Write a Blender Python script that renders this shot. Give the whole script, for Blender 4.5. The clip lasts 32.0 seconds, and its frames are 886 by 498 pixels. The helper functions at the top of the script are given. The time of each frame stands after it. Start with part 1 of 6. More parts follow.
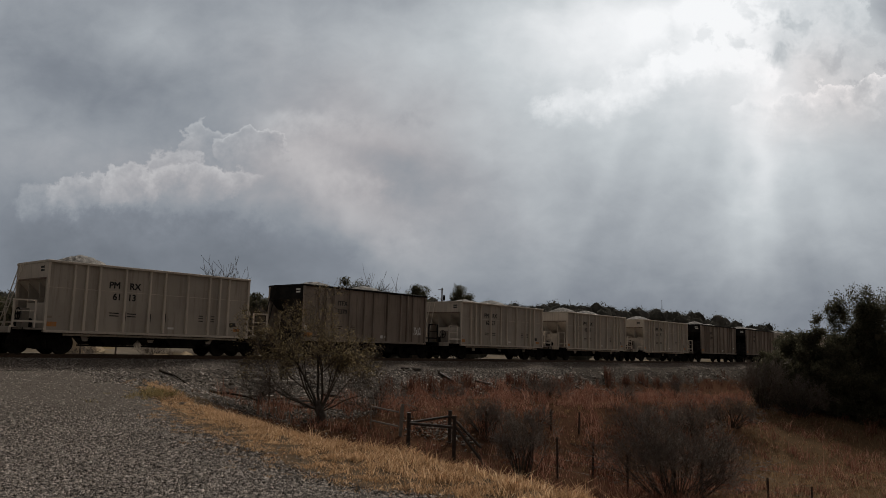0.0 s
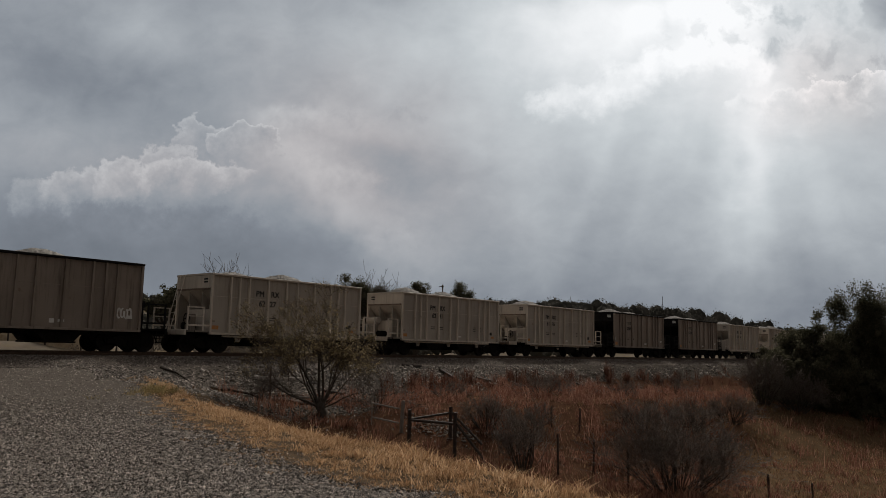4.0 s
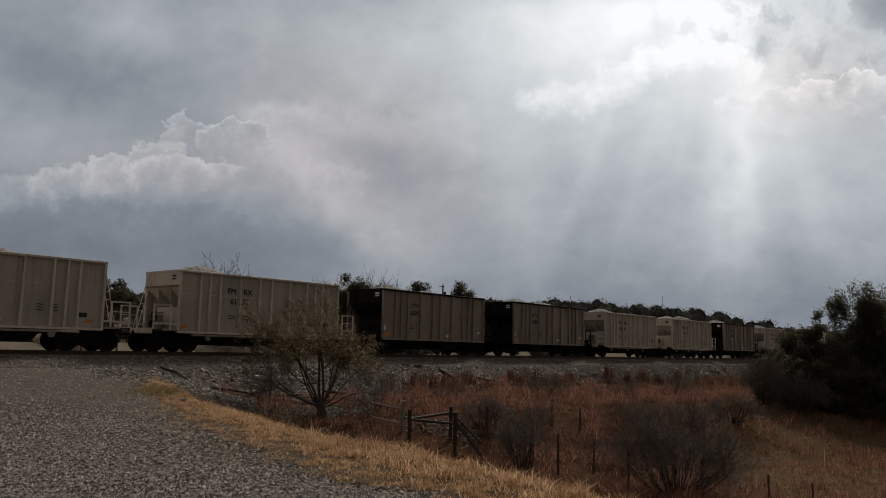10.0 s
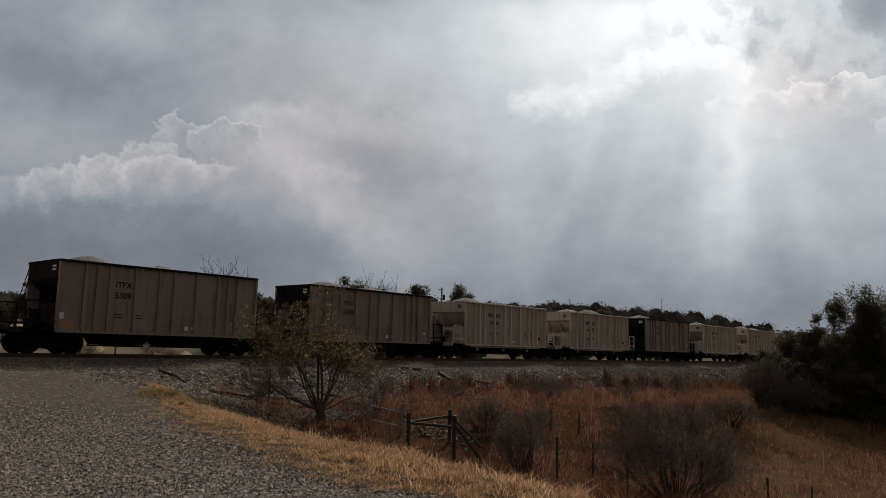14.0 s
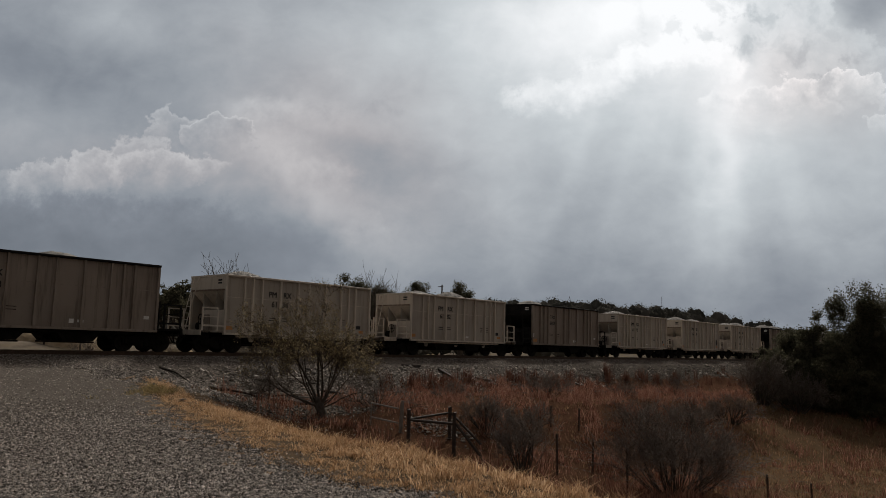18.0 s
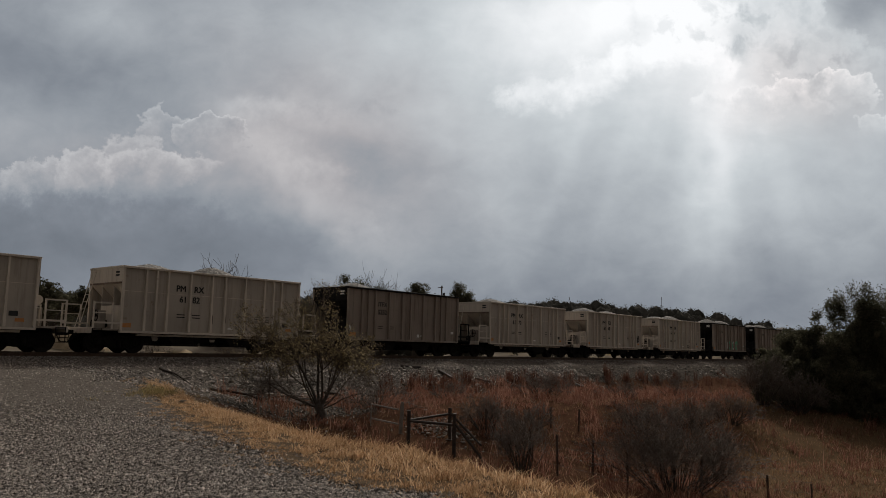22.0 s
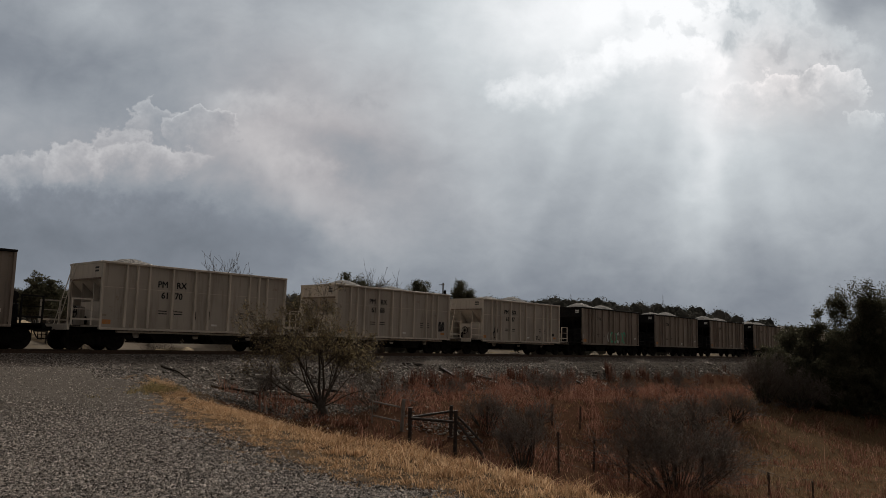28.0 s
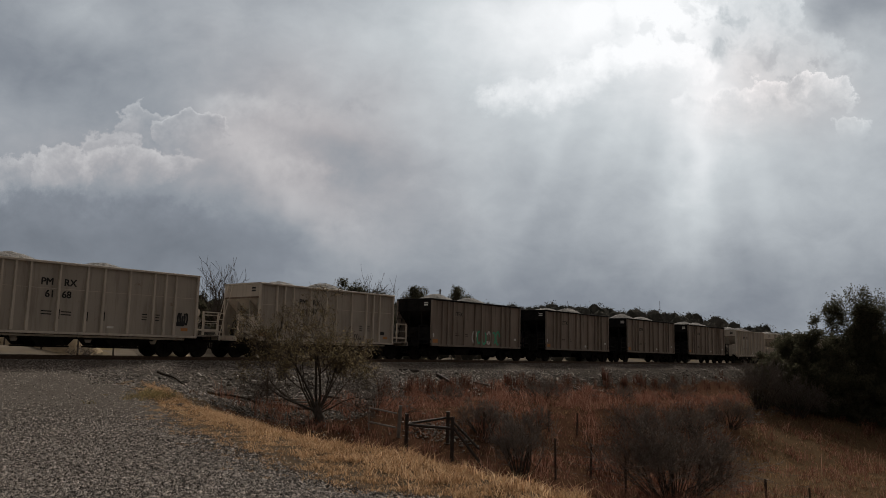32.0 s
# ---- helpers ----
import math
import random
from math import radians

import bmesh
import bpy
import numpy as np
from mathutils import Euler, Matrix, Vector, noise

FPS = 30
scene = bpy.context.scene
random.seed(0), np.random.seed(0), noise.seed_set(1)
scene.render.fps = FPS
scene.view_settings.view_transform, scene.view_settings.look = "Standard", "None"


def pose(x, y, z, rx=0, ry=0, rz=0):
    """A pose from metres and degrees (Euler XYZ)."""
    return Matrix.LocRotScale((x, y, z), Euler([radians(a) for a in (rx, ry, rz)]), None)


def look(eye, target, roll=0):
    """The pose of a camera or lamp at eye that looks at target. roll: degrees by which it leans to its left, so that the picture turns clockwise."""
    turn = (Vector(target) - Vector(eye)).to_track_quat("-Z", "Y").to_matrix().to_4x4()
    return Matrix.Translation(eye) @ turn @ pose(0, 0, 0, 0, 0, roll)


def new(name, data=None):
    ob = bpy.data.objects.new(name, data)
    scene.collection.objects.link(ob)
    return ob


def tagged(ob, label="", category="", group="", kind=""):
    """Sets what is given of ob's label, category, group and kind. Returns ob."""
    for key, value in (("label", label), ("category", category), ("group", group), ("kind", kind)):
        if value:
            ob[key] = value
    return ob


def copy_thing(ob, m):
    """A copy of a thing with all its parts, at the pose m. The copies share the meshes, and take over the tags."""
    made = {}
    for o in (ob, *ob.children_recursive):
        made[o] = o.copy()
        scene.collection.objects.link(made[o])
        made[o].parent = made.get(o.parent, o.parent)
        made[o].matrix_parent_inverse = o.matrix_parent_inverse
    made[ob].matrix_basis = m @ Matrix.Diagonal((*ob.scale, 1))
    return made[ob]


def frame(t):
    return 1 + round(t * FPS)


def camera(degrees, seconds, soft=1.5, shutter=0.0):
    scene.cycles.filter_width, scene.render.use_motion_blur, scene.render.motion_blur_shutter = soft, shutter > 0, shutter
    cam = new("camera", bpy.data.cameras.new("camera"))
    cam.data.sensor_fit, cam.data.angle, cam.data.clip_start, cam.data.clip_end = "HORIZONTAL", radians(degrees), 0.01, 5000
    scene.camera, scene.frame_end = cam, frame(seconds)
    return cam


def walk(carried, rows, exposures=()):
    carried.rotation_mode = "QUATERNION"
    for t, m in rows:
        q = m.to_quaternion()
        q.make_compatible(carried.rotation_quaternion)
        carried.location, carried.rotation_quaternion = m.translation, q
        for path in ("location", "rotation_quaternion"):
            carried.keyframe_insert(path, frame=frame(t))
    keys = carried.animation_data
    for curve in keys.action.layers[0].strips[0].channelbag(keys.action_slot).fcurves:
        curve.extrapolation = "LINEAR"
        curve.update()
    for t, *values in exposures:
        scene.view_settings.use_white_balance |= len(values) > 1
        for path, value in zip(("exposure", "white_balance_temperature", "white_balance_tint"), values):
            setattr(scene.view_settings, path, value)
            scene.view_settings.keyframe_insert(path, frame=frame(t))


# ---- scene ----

# ================= camera =================
EYE = (0.0, 0.0, 1.6)
cam = camera(59.25, 32.0, soft=0.6)
TURNS = [
    (0, 97.428, -1.364, -0.175), (0.5, 97.421, -1.386, -0.149), (1, 97.687, -1.322, -0.159), (1.5, 97.208, -1.37, -0.371),
    (2, 97.282, -1.307, -0.066), (2.5, 97.272, -1.31, -0.096), (3, 97.304, -1.304, -0.131), (3.5, 97.179, -1.286, -0.068),
    (4, 97.188, -1.326, -0.126), (4.5, 97.215, -1.348, -0.229), (6.5, 97.158, -1.315, -0.116), (7, 97.168, -1.331, -0.134),
    (7.5, 97.355, -1.319, -0.186), (8, 97.345, -1.364, -0.071), (8.5, 97.326, -1.384, -0.184), (9, 97.21, -1.347, -0.178),
    (9.5, 97.164, -1.345, -0.19), (10, 97.173, -1.333, -0.11), (10.5, 97.22, -1.372, -0.06), (11, 97.118, -1.322, -0.13),
    (11.5, 97.186, -1.323, -0.19), (12, 97.217, -1.393, -0.204), (12.5, 97.148, -1.308, -0.091), (13, 97.213, -1.299, -0.022),
    (13.5, 97.34, -1.269, -0.28), (14, 97.399, -1.34, -0.186), (14.5, 97.522, -1.286, -0.247), (16.5, 97.359, -1.319, -0.186),
    (17, 97.258, -1.354, -0.119), (17.5, 97.257, -1.316, -0.161), (18, 97.187, -1.377, -0.178), (18.5, 97.014, -1.348, 0.005),
    (19, 97.12, -1.393, -0.015), (19.5, 97.166, -1.36, -0.118), (20, 97.229, -1.331, -0.125), (20.5, 97.219, -1.323, -0.13),
    (21, 97.175, -1.307, -0.13), (21.5, 97.298, -1.307, -0.131), (22, 97.259, -1.281, -0.186), (22.5, 97.422, -1.329, -0.294),
    (23, 97.293, -1.355, -0.233), (23.5, 97.202, -1.286, -0.186), (24, 97.236, -1.321, -0.185), (24.5, 97.253, -1.304, -0.221),
    (25, 97.194, -1.363, -0.243), (25.5, 97.108, -1.222, -0.146), (27.5, 97.193, -1.252, -0.177), (28, 97.066, -1.288, -0.095),
    (28.5, 97.127, -1.332, -0.336), (29, 97.232, -1.275, -0.359), (29.5, 97.593, -1.239, -0.348), (30, 97.597, -1.227, -0.277),
    (30.5, 97.443, -1.313, -0.262), (31, 97.553, -1.163, -0.482), (31.5, 97.325, -1.322, -0.472), (32, 97.52, -1.356, -0.319)
]
walk(cam, [(t, pose(*EYE, rx, ry, rz)) for t, rx, ry, rz in TURNS],
     [(0, -0.08), (2.5, -0.08), (4, -0.03), (9, -0.02), (14, 0.0), (32, 0.0)])

# ================= world, sun =================
SUN_ELEVATION, SUN_AZIMUTH = 33.0, 17.0      # degrees; azimuth to the right of the way ahead
scene.view_settings.exposure = 0.0

world = bpy.data.worlds.new("overcast_sky")
scene.world = world
world.use_nodes = True
wt = world.node_tree
wt.nodes.clear()
w_out = wt.nodes.new("ShaderNodeOutputWorld")
w_bg = wt.nodes.new("ShaderNodeBackground")
w_sky = wt.nodes.new("ShaderNodeTexSky")
w_sky.sky_type = "NISHITA"
w_sky.sun_disc = False
w_sky.sun_elevation = radians(SUN_ELEVATION)
w_sky.sun_rotation = radians(SUN_AZIMUTH)
w_sky.air_density, w_sky.dust_density = 1.0, 4.0
w_hs = wt.nodes.new("ShaderNodeHueSaturation")
w_hs.inputs["Saturation"].default_value = 0.22
wt.links.new(w_sky.outputs[0], w_hs.inputs["Color"])
w_tint = wt.nodes.new("ShaderNodeMix")
w_tint.data_type, w_tint.blend_type = "RGBA", "MULTIPLY"
w_tint.inputs[0].default_value = 1.0
w_tint.inputs[7].default_value = (1.0, 0.905, 0.81, 1.0)
wt.links.new(w_hs.outputs[0], w_tint.inputs[6])
wt.links.new(w_tint.outputs[2], w_bg.inputs["Color"])
w_bg.inputs["Strength"].default_value = 0.058
wt.links.new(w_bg.outputs[0], w_out.inputs[0])

sun_data = bpy.data.lights.new("sun", "SUN")
sun_data.energy, sun_data.angle, sun_data.color = 2.75, radians(9), (1.0, 0.94, 0.86)
sun = new("sun", sun_data)
sun_way = Vector((math.sin(radians(SUN_AZIMUTH)) * math.cos(radians(SUN_ELEVATION)),
                  math.cos(radians(SUN_AZIMUTH)) * math.cos(radians(SUN_ELEVATION)), math.sin(radians(SUN_ELEVATION))))
sun.matrix_basis = look(sun_way * 300, (0, 0, 0))


# ================= node helpers =================
class Nodes:
    """Small builder for node trees."""

    def __init__(self, name):
        self.mat = bpy.data.materials.new(name)
        self.mat.use_nodes = True
        self.t = self.mat.node_tree
        self.t.nodes.clear()
        self.out = self.t.nodes.new("ShaderNodeOutputMaterial")

    def n(self, kind, operation=None, use_clamp=None, interpolation_type=None, feature=None, data_type=None, blend_type=None, attribute_name=None):
        node = self.t.nodes.new(kind)
        if operation is not None:
            node.operation = operation
        if use_clamp is not None:
            node.use_clamp = use_clamp
        if interpolation_type is not None:
            node.interpolation_type = interpolation_type
        if feature is not None:
            node.feature = feature
        if data_type is not None:
            node.data_type = data_type
        if blend_type is not None:
            node.blend_type = blend_type
        if attribute_name is not None:
            node.attribute_name = attribute_name
        return node

    def put(self, socket, value):
        if isinstance(value, bpy.types.NodeSocket):
            self.t.links.new(value, socket)
        elif value is not None:
            socket.default_value = value

    def math(self, op, a, b=None, c=None, clamp=False):
        node = self.n("ShaderNodeMath", operation=op, use_clamp=clamp)
        for i, v in enumerate((a, b, c)):
            self.put(node.inputs[i], v)
        return node.outputs[0]

    def add(self, a, b):
        return self.math("ADD", a, b)

    def mul(self, a, b):
        return self.math("MULTIPLY", a, b)

    def span(self, v, a, b, lo=0.0, hi=1.0, smooth=True):
        node = self.n("ShaderNodeMapRange", interpolation_type="SMOOTHSTEP" if smooth else "LINEAR")
        for i, x in enumerate((v, a, b, lo, hi)):
            self.put(node.inputs[i], x)
        return node.outputs[0]

    def noise(self, vec, scale, detail=4.0, rough=0.55, dist=0.0, lac=2.0):
        node = self.n("ShaderNodeTexNoise")
        self.put(node.inputs["Vector"], vec)
        self.put(node.inputs["Scale"], scale)
        self.put(node.inputs["Detail"], detail)
        self.put(node.inputs["Roughness"], rough)
        self.put(node.inputs["Lacunarity"], lac)
        self.put(node.inputs["Distortion"], dist)
        return node

    def voronoi(self, vec, scale, feature="F1"):
        node = self.n("ShaderNodeTexVoronoi", feature=feature)
        self.put(node.inputs["Vector"], vec)
        self.put(node.inputs["Scale"], scale)
        return node

    def ramp(self, fac, stops):
        node = self.n("ShaderNodeValToRGB")
        el = node.color_ramp.elements
        while len(el) < len(stops):
            el.new(0.5)
        for e, (at, col) in zip(el, stops):
            e.position, e.color = at, (*col, 1.0)
        self.put(node.inputs[0], fac)
        return node.outputs[0]

    def mix(self, fac, a, b, blend="MIX"):
        node = self.n("ShaderNodeMix", data_type="RGBA", blend_type=blend)
        self.put(node.inputs[0], fac)
        for socket, v in ((node.inputs[6], a), (node.inputs[7], b)):
            self.put(socket, (*v, 1.0) if isinstance(v, tuple) and len(v) == 3 else v)
        return node.outputs[2]

    def xyz(self, x, y, z):
        node = self.n("ShaderNodeCombineXYZ")
        for i, v in enumerate((x, y, z)):
            self.put(node.inputs[i], v)
        return node.outputs[0]

    def object_coords(self):
        return self.n("ShaderNodeTexCoord").outputs["Object"]

    def position(self):
        return self.n("ShaderNodeNewGeometry").outputs["Position"]

    def bump(self, height, strength, distance):
        node = self.n("ShaderNodeBump")
        self.put(node.inputs["Strength"], strength)
        self.put(node.inputs["Distance"], distance)
        self.put(node.inputs["Height"], height)
        return node.outputs[0]

    def surface(self, color, rough, metal=0.0, normal=None, spec=0.5):
        b = self.n("ShaderNodeBsdfPrincipled")
        self.put(b.inputs["Base Color"], (*color, 1.0) if isinstance(color, tuple) and len(color) == 3 else color)
        self.put(b.inputs["Roughness"], rough)
        self.put(b.inputs["Metallic"], metal)
        self.put(b.inputs["Specular IOR Level"], spec)
        if normal is not None:
            self.put(b.inputs["Normal"], normal)
        self.t.links.new(b.outputs[0], self.out.inputs[0])
        return self.mat


class Group(Nodes):
    """A node group of float inputs and one float output."""

    def __init__(self, name, inputs):
        self.t = bpy.data.node_groups.new(name, "ShaderNodeTree")
        for i in inputs.split():
            self.t.interface.new_socket(name=i, in_out="INPUT", socket_type="NodeSocketFloat")
        self.t.interface.new_socket(name="value", in_out="OUTPUT", socket_type="NodeSocketFloat")
        self.given = list(self.t.nodes.new("NodeGroupInput").outputs)[:len(inputs.split())]
        self.end = self.t.nodes.new("NodeGroupOutput")

    def use(self, k, *values):
        node = k.n("ShaderNodeGroup")
        node.node_tree = self.t
        for socket, v in zip(node.inputs, values):
            k.put(socket, v)
        return node.outputs[0]


# ================= materials =================
def mat_paint(name, base, streak, rust, dirt=0.5, per_car=0.25):
    """Weathered railcar paint: broad fading, vertical dirt streaks, rust blooms."""
    k = Nodes(name)
    co = k.object_coords()
    sep = k.n("ShaderNodeSeparateXYZ")
    k.put(sep.inputs[0], co)
    rnd = k.n("ShaderNodeObjectInfo").outputs["Random"]
    shift = k.n("ShaderNodeVectorMath", operation="ADD")
    k.put(shift.inputs[0], co)
    k.put(shift.inputs[1], k.xyz(k.mul(rnd, 37.0), 0.0, 0.0))
    broad = k.noise(shift.outputs[0], 0.45, 3.0).outputs[0]
    stretch = k.n("ShaderNodeMapping")
    stretch.inputs["Scale"].default_value = (5.0, 5.0, 0.35)
    k.put(stretch.inputs["Vector"], shift.outputs[0])
    streaks = k.noise(stretch.outputs[0], 1.0, 5.0, 0.65).outputs[0]
    grain = k.noise(co, 30.0, 3.0).outputs[0]
    c = k.mix(k.span(broad, 0.35, 0.7), base, tuple(v * 0.82 for v in base))
    c = k.mix(k.mul(k.span(streaks, 0.48, 0.72), dirt), c, streak)
    spots = k.noise(shift.outputs[0], 2.3, 6.0, 0.7).outputs[0]
    c = k.mix(k.mul(k.span(spots, 0.62, 0.74), 0.6), c, rust)
    c = k.mix(k.mul(grain, 0.14), c, (0.06, 0.055, 0.05))
    return k.surface(c, k.span(broad, 0.2, 0.8, 0.55, 0.75), 0.0, k.bump(k.add(broad, k.mul(grain, 0.2)), 0.25, 0.02), 0.35)


def mat_plain(name, a, b, rough=0.7, metal=0.0, scale=3.0, bump=0.3, depth=0.01, island=0.0, spec=0.4):
    """Two-tone weathered surface; island: how much single pieces differ."""
    k = Nodes(name)
    co = k.object_coords()
    big = k.noise(co, scale, 4.0, 0.6).outputs[0]
    fine = k.noise(co, scale * 11.0, 4.0, 0.6).outputs[0]
    f = k.add(k.mul(big, 0.65), k.mul(fine, 0.35))
    c = k.mix(k.span(f, 0.36, 0.64), a, b)
    if island:
        r = k.n("ShaderNodeNewGeometry").outputs["Random Per Island"]
        ob = k.n("ShaderNodeObjectInfo").outputs["Random"]
        v = k.math("FRACT", k.add(r, ob))
        hs = k.n("ShaderNodeHueSaturation")
        k.put(hs.inputs["Value"], k.span(v, 0.0, 1.0, 1.0 - island, 1.0 + island, False))
        k.put(hs.inputs["Saturation"], k.span(k.math("FRACT", k.mul(v, 7.3)), 0.0, 1.0, 0.8, 1.15, False))
        k.put(hs.inputs["Color"], c)
        c = hs.outputs[0]
    return k.surface(c, rough, metal, k.bump(f, bump, depth), spec)


def mat_blades(name, a, b, c2):
    """Dry grass or leaves: every blade of its own shade, thin enough to let light through."""
    k = Nodes(name)
    geo = k.n("ShaderNodeNewGeometry")
    r = geo.outputs["Random Per Island"]
    patch = k.noise(geo.outputs["Position"], 0.6, 3.0).outputs[0]
    col = k.ramp(k.add(k.mul(r, 0.6), k.mul(patch, 0.4)), [(0.15, a), (0.5, b), (0.85, c2)])
    d = k.n("ShaderNodeBsdfDiffuse")
    tr = k.n("ShaderNodeBsdfTranslucent")
    k.put(d.inputs["Color"], col)
    k.put(tr.inputs["Color"], col)
    mx = k.n("ShaderNodeMixShader")
    mx.inputs[0].default_value = 0.42
    k.t.links.new(d.outputs[0], mx.inputs[1])
    k.t.links.new(tr.outputs[0], mx.inputs[2])
    k.t.links.new(mx.outputs[0], k.out.inputs[0])
    return k.mat


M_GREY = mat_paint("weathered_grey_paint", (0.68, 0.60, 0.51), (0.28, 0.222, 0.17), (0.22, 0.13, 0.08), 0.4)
# Darker copy of M_GREY: light caught by posts is painted in; more dirt streaks.
M_GREY_SHEET = mat_paint("shaded_dusty_grey_sheet", (0.475, 0.42, 0.357), (0.25, 0.205, 0.163), (0.22, 0.13, 0.08), 0.55)
# Darkest of the three greys, with the heaviest dirt streaks.
M_GREY_END = mat_paint("dark_dirty_grey_end", (0.30, 0.262, 0.222), (0.13, 0.105, 0.083), (0.18, 0.11, 0.07), 0.8)
M_BROWN = mat_paint("weathered_brown_paint", (0.315, 0.258, 0.215), (0.14, 0.108, 0.083), (0.18, 0.105, 0.07), 0.8)
M_RUST = mat_plain("rusty_dirty_steel", (0.13, 0.085, 0.06), (0.24, 0.18, 0.14), 0.8, 0.0, 5.0)
M_BLACK = mat_plain("black_car_end_paint", (0.006, 0.006, 0.007), (0.019, 0.017, 0.016), 0.8, 0.0, 2.0, spec=0.12)
# Grime pushed nearly to black: the shade under the cars is in these colours.
M_UNDER = mat_plain("near_black_grimy_gear", (0.005, 0.0045, 0.004), (0.016, 0.0135, 0.0115), 0.9, 0.0, 4.0, 0.3, 0.01, 0.0, 0.1)
M_WHEEL = mat_plain("shaded_wheel_steel", (0.009, 0.0075, 0.0065), (0.022, 0.018, 0.0155), 0.8, 0.0, 6.0, spec=0.15)
M_LOAD = mat_plain("crushed_limestone", (0.18, 0.17, 0.157), (0.38, 0.362, 0.338), 0.9, 0.0, 9.0, 0.8, 0.04, spec=0.05)
M_LETTER = mat_plain("black_lettering", (0.018, 0.018, 0.02), (0.03, 0.03, 0.03), 0.7)
M_LABEL = mat_plain("white_label", (0.62, 0.6, 0.56), (0.75, 0.73, 0.7), 0.6)
M_ORANGE = mat_plain("faded_orange_label", (0.56, 0.20, 0.05), (0.44, 0.24, 0.11), 0.7, 0.0, 9.0)
M_LETTER_PANEL = mat_plain("faded_panel", (0.32, 0.27, 0.22), (0.27, 0.22, 0.18), 0.7)
M_GREEN = mat_plain("green_graffiti_paint", (0.08, 0.42, 0.22), (0.12, 0.5, 0.3), 0.6)
M_RAIL = mat_plain("rusty_rail_steel", (0.07, 0.045, 0.03), (0.11, 0.07, 0.05), 0.6, 0.5, 8.0)
M_TIE = mat_plain("creosote_timber", (0.028, 0.022, 0.018), (0.085, 0.068, 0.056), 0.9, 0.0, 5.0, 0.6, 0.02, 0.3)
M_OLDWOOD = mat_plain("silvery_old_timber", (0.16, 0.135, 0.11), (0.26, 0.23, 0.2), 0.9, 0.0, 5.0, 0.6, 0.02, 0.25)
M_PALEWOOD = mat_plain("bleached_plank", (0.42, 0.38, 0.34), (0.58, 0.53, 0.47), 0.9, 0.0, 5.0, 0.6, 0.02, 0.2)
M_BARK = mat_plain("dark_bark", (0.045, 0.037, 0.03), (0.085, 0.07, 0.058), 0.95, 0.0, 9.0, 0.7, 0.02, 0.2, spec=0.05)
M_TWIG = mat_plain("grey_twig_bark", (0.055, 0.045, 0.038), (0.12, 0.098, 0.082), 0.95, 0.0, 9.0, 0.4, 0.01, 0.3, spec=0.05)
M_POST = mat_plain("weathered_steel_pipe", (0.035, 0.026, 0.021), (0.065, 0.048, 0.038), 0.75, 0.3, 7.0)
M_TPOST = mat_plain("rusty_fence_post", (0.05, 0.035, 0.028), (0.09, 0.06, 0.045), 0.8, 0.3, 7.0)
M_WIRE = mat_plain("rusty_wire", (0.06, 0.05, 0.045), (0.09, 0.075, 0.065), 0.7, 0.4, 9.0)
M_ROCK = mat_plain("pale_limestone", (0.17, 0.148, 0.125), (0.38, 0.34, 0.30), 0.9, 0.0, 4.0, 0.7, 0.03, 0.6, spec=0.05)
M_TAN = mat_plain("tan_caliche", (0.28, 0.215, 0.14), (0.42, 0.34, 0.235), 0.95, 0.0, 2.0, 0.7, 0.05, 0.0, 0.0)
M_STONE = mat_plain("grey_gravel_stone", (0.038, 0.033, 0.029), (0.335, 0.292, 0.256), 0.9, 0.0, 12.0, 0.5, 0.01, 0.85, spec=0.05)
M_SCRUB = mat_plain("dark_scrub_twigs", (0.10, 0.084, 0.072), (0.21, 0.175, 0.15), 0.95, 0.0, 9.0, 0.4, 0.01, 0.3, 0.05)
M_POLE = mat_plain("utility_pole_wood", (0.09, 0.07, 0.055), (0.14, 0.11, 0.09), 0.9, 0.0, 5.0)
M_GRASS = mat_blades("dry_yellow_grass", (0.17, 0.10, 0.052), (0.50, 0.308, 0.166), (0.85, 0.625, 0.405))
M_WEED = mat_blades("dark_dead_weeds", (0.04, 0.02, 0.014), (0.10, 0.045, 0.032), (0.22, 0.12, 0.085))
M_GREENGRASS = mat_blades("olive_green_tuft", (0.10, 0.08, 0.035), (0.26, 0.20, 0.09), (0.46, 0.36, 0.19))
M_BLUESTEM = mat_blades("rust_red_bluestem", (0.085, 0.037, 0.027), (0.21, 0.093, 0.064), (0.44, 0.265, 0.19))
M_LITTER = mat_blades("brown_grass_litter", (0.05, 0.027, 0.017), (0.14, 0.078, 0.046), (0.34, 0.225, 0.14))
M_FIELD = mat_blades("tan_field_grass", (0.12, 0.068, 0.036), (0.215, 0.13, 0.07), (0.36, 0.24, 0.14))
M_OAKLEAF = mat_blades("dark_oak_leaves", (0.05, 0.05, 0.034), (0.092, 0.088, 0.058), (0.15, 0.138, 0.094))
M_MESQLEAF = mat_blades("yellowing_mesquite_leaves", (0.075, 0.055, 0.03), (0.19, 0.145, 0.078), (0.50, 0.405, 0.24))
# Paled and greyed leaf colours: the haze of distance is painted in.
M_WOODS = mat_blades("hazed_oak_and_cedar", (0.075, 0.074, 0.064), (0.112, 0.108, 0.094), (0.17, 0.16, 0.142))


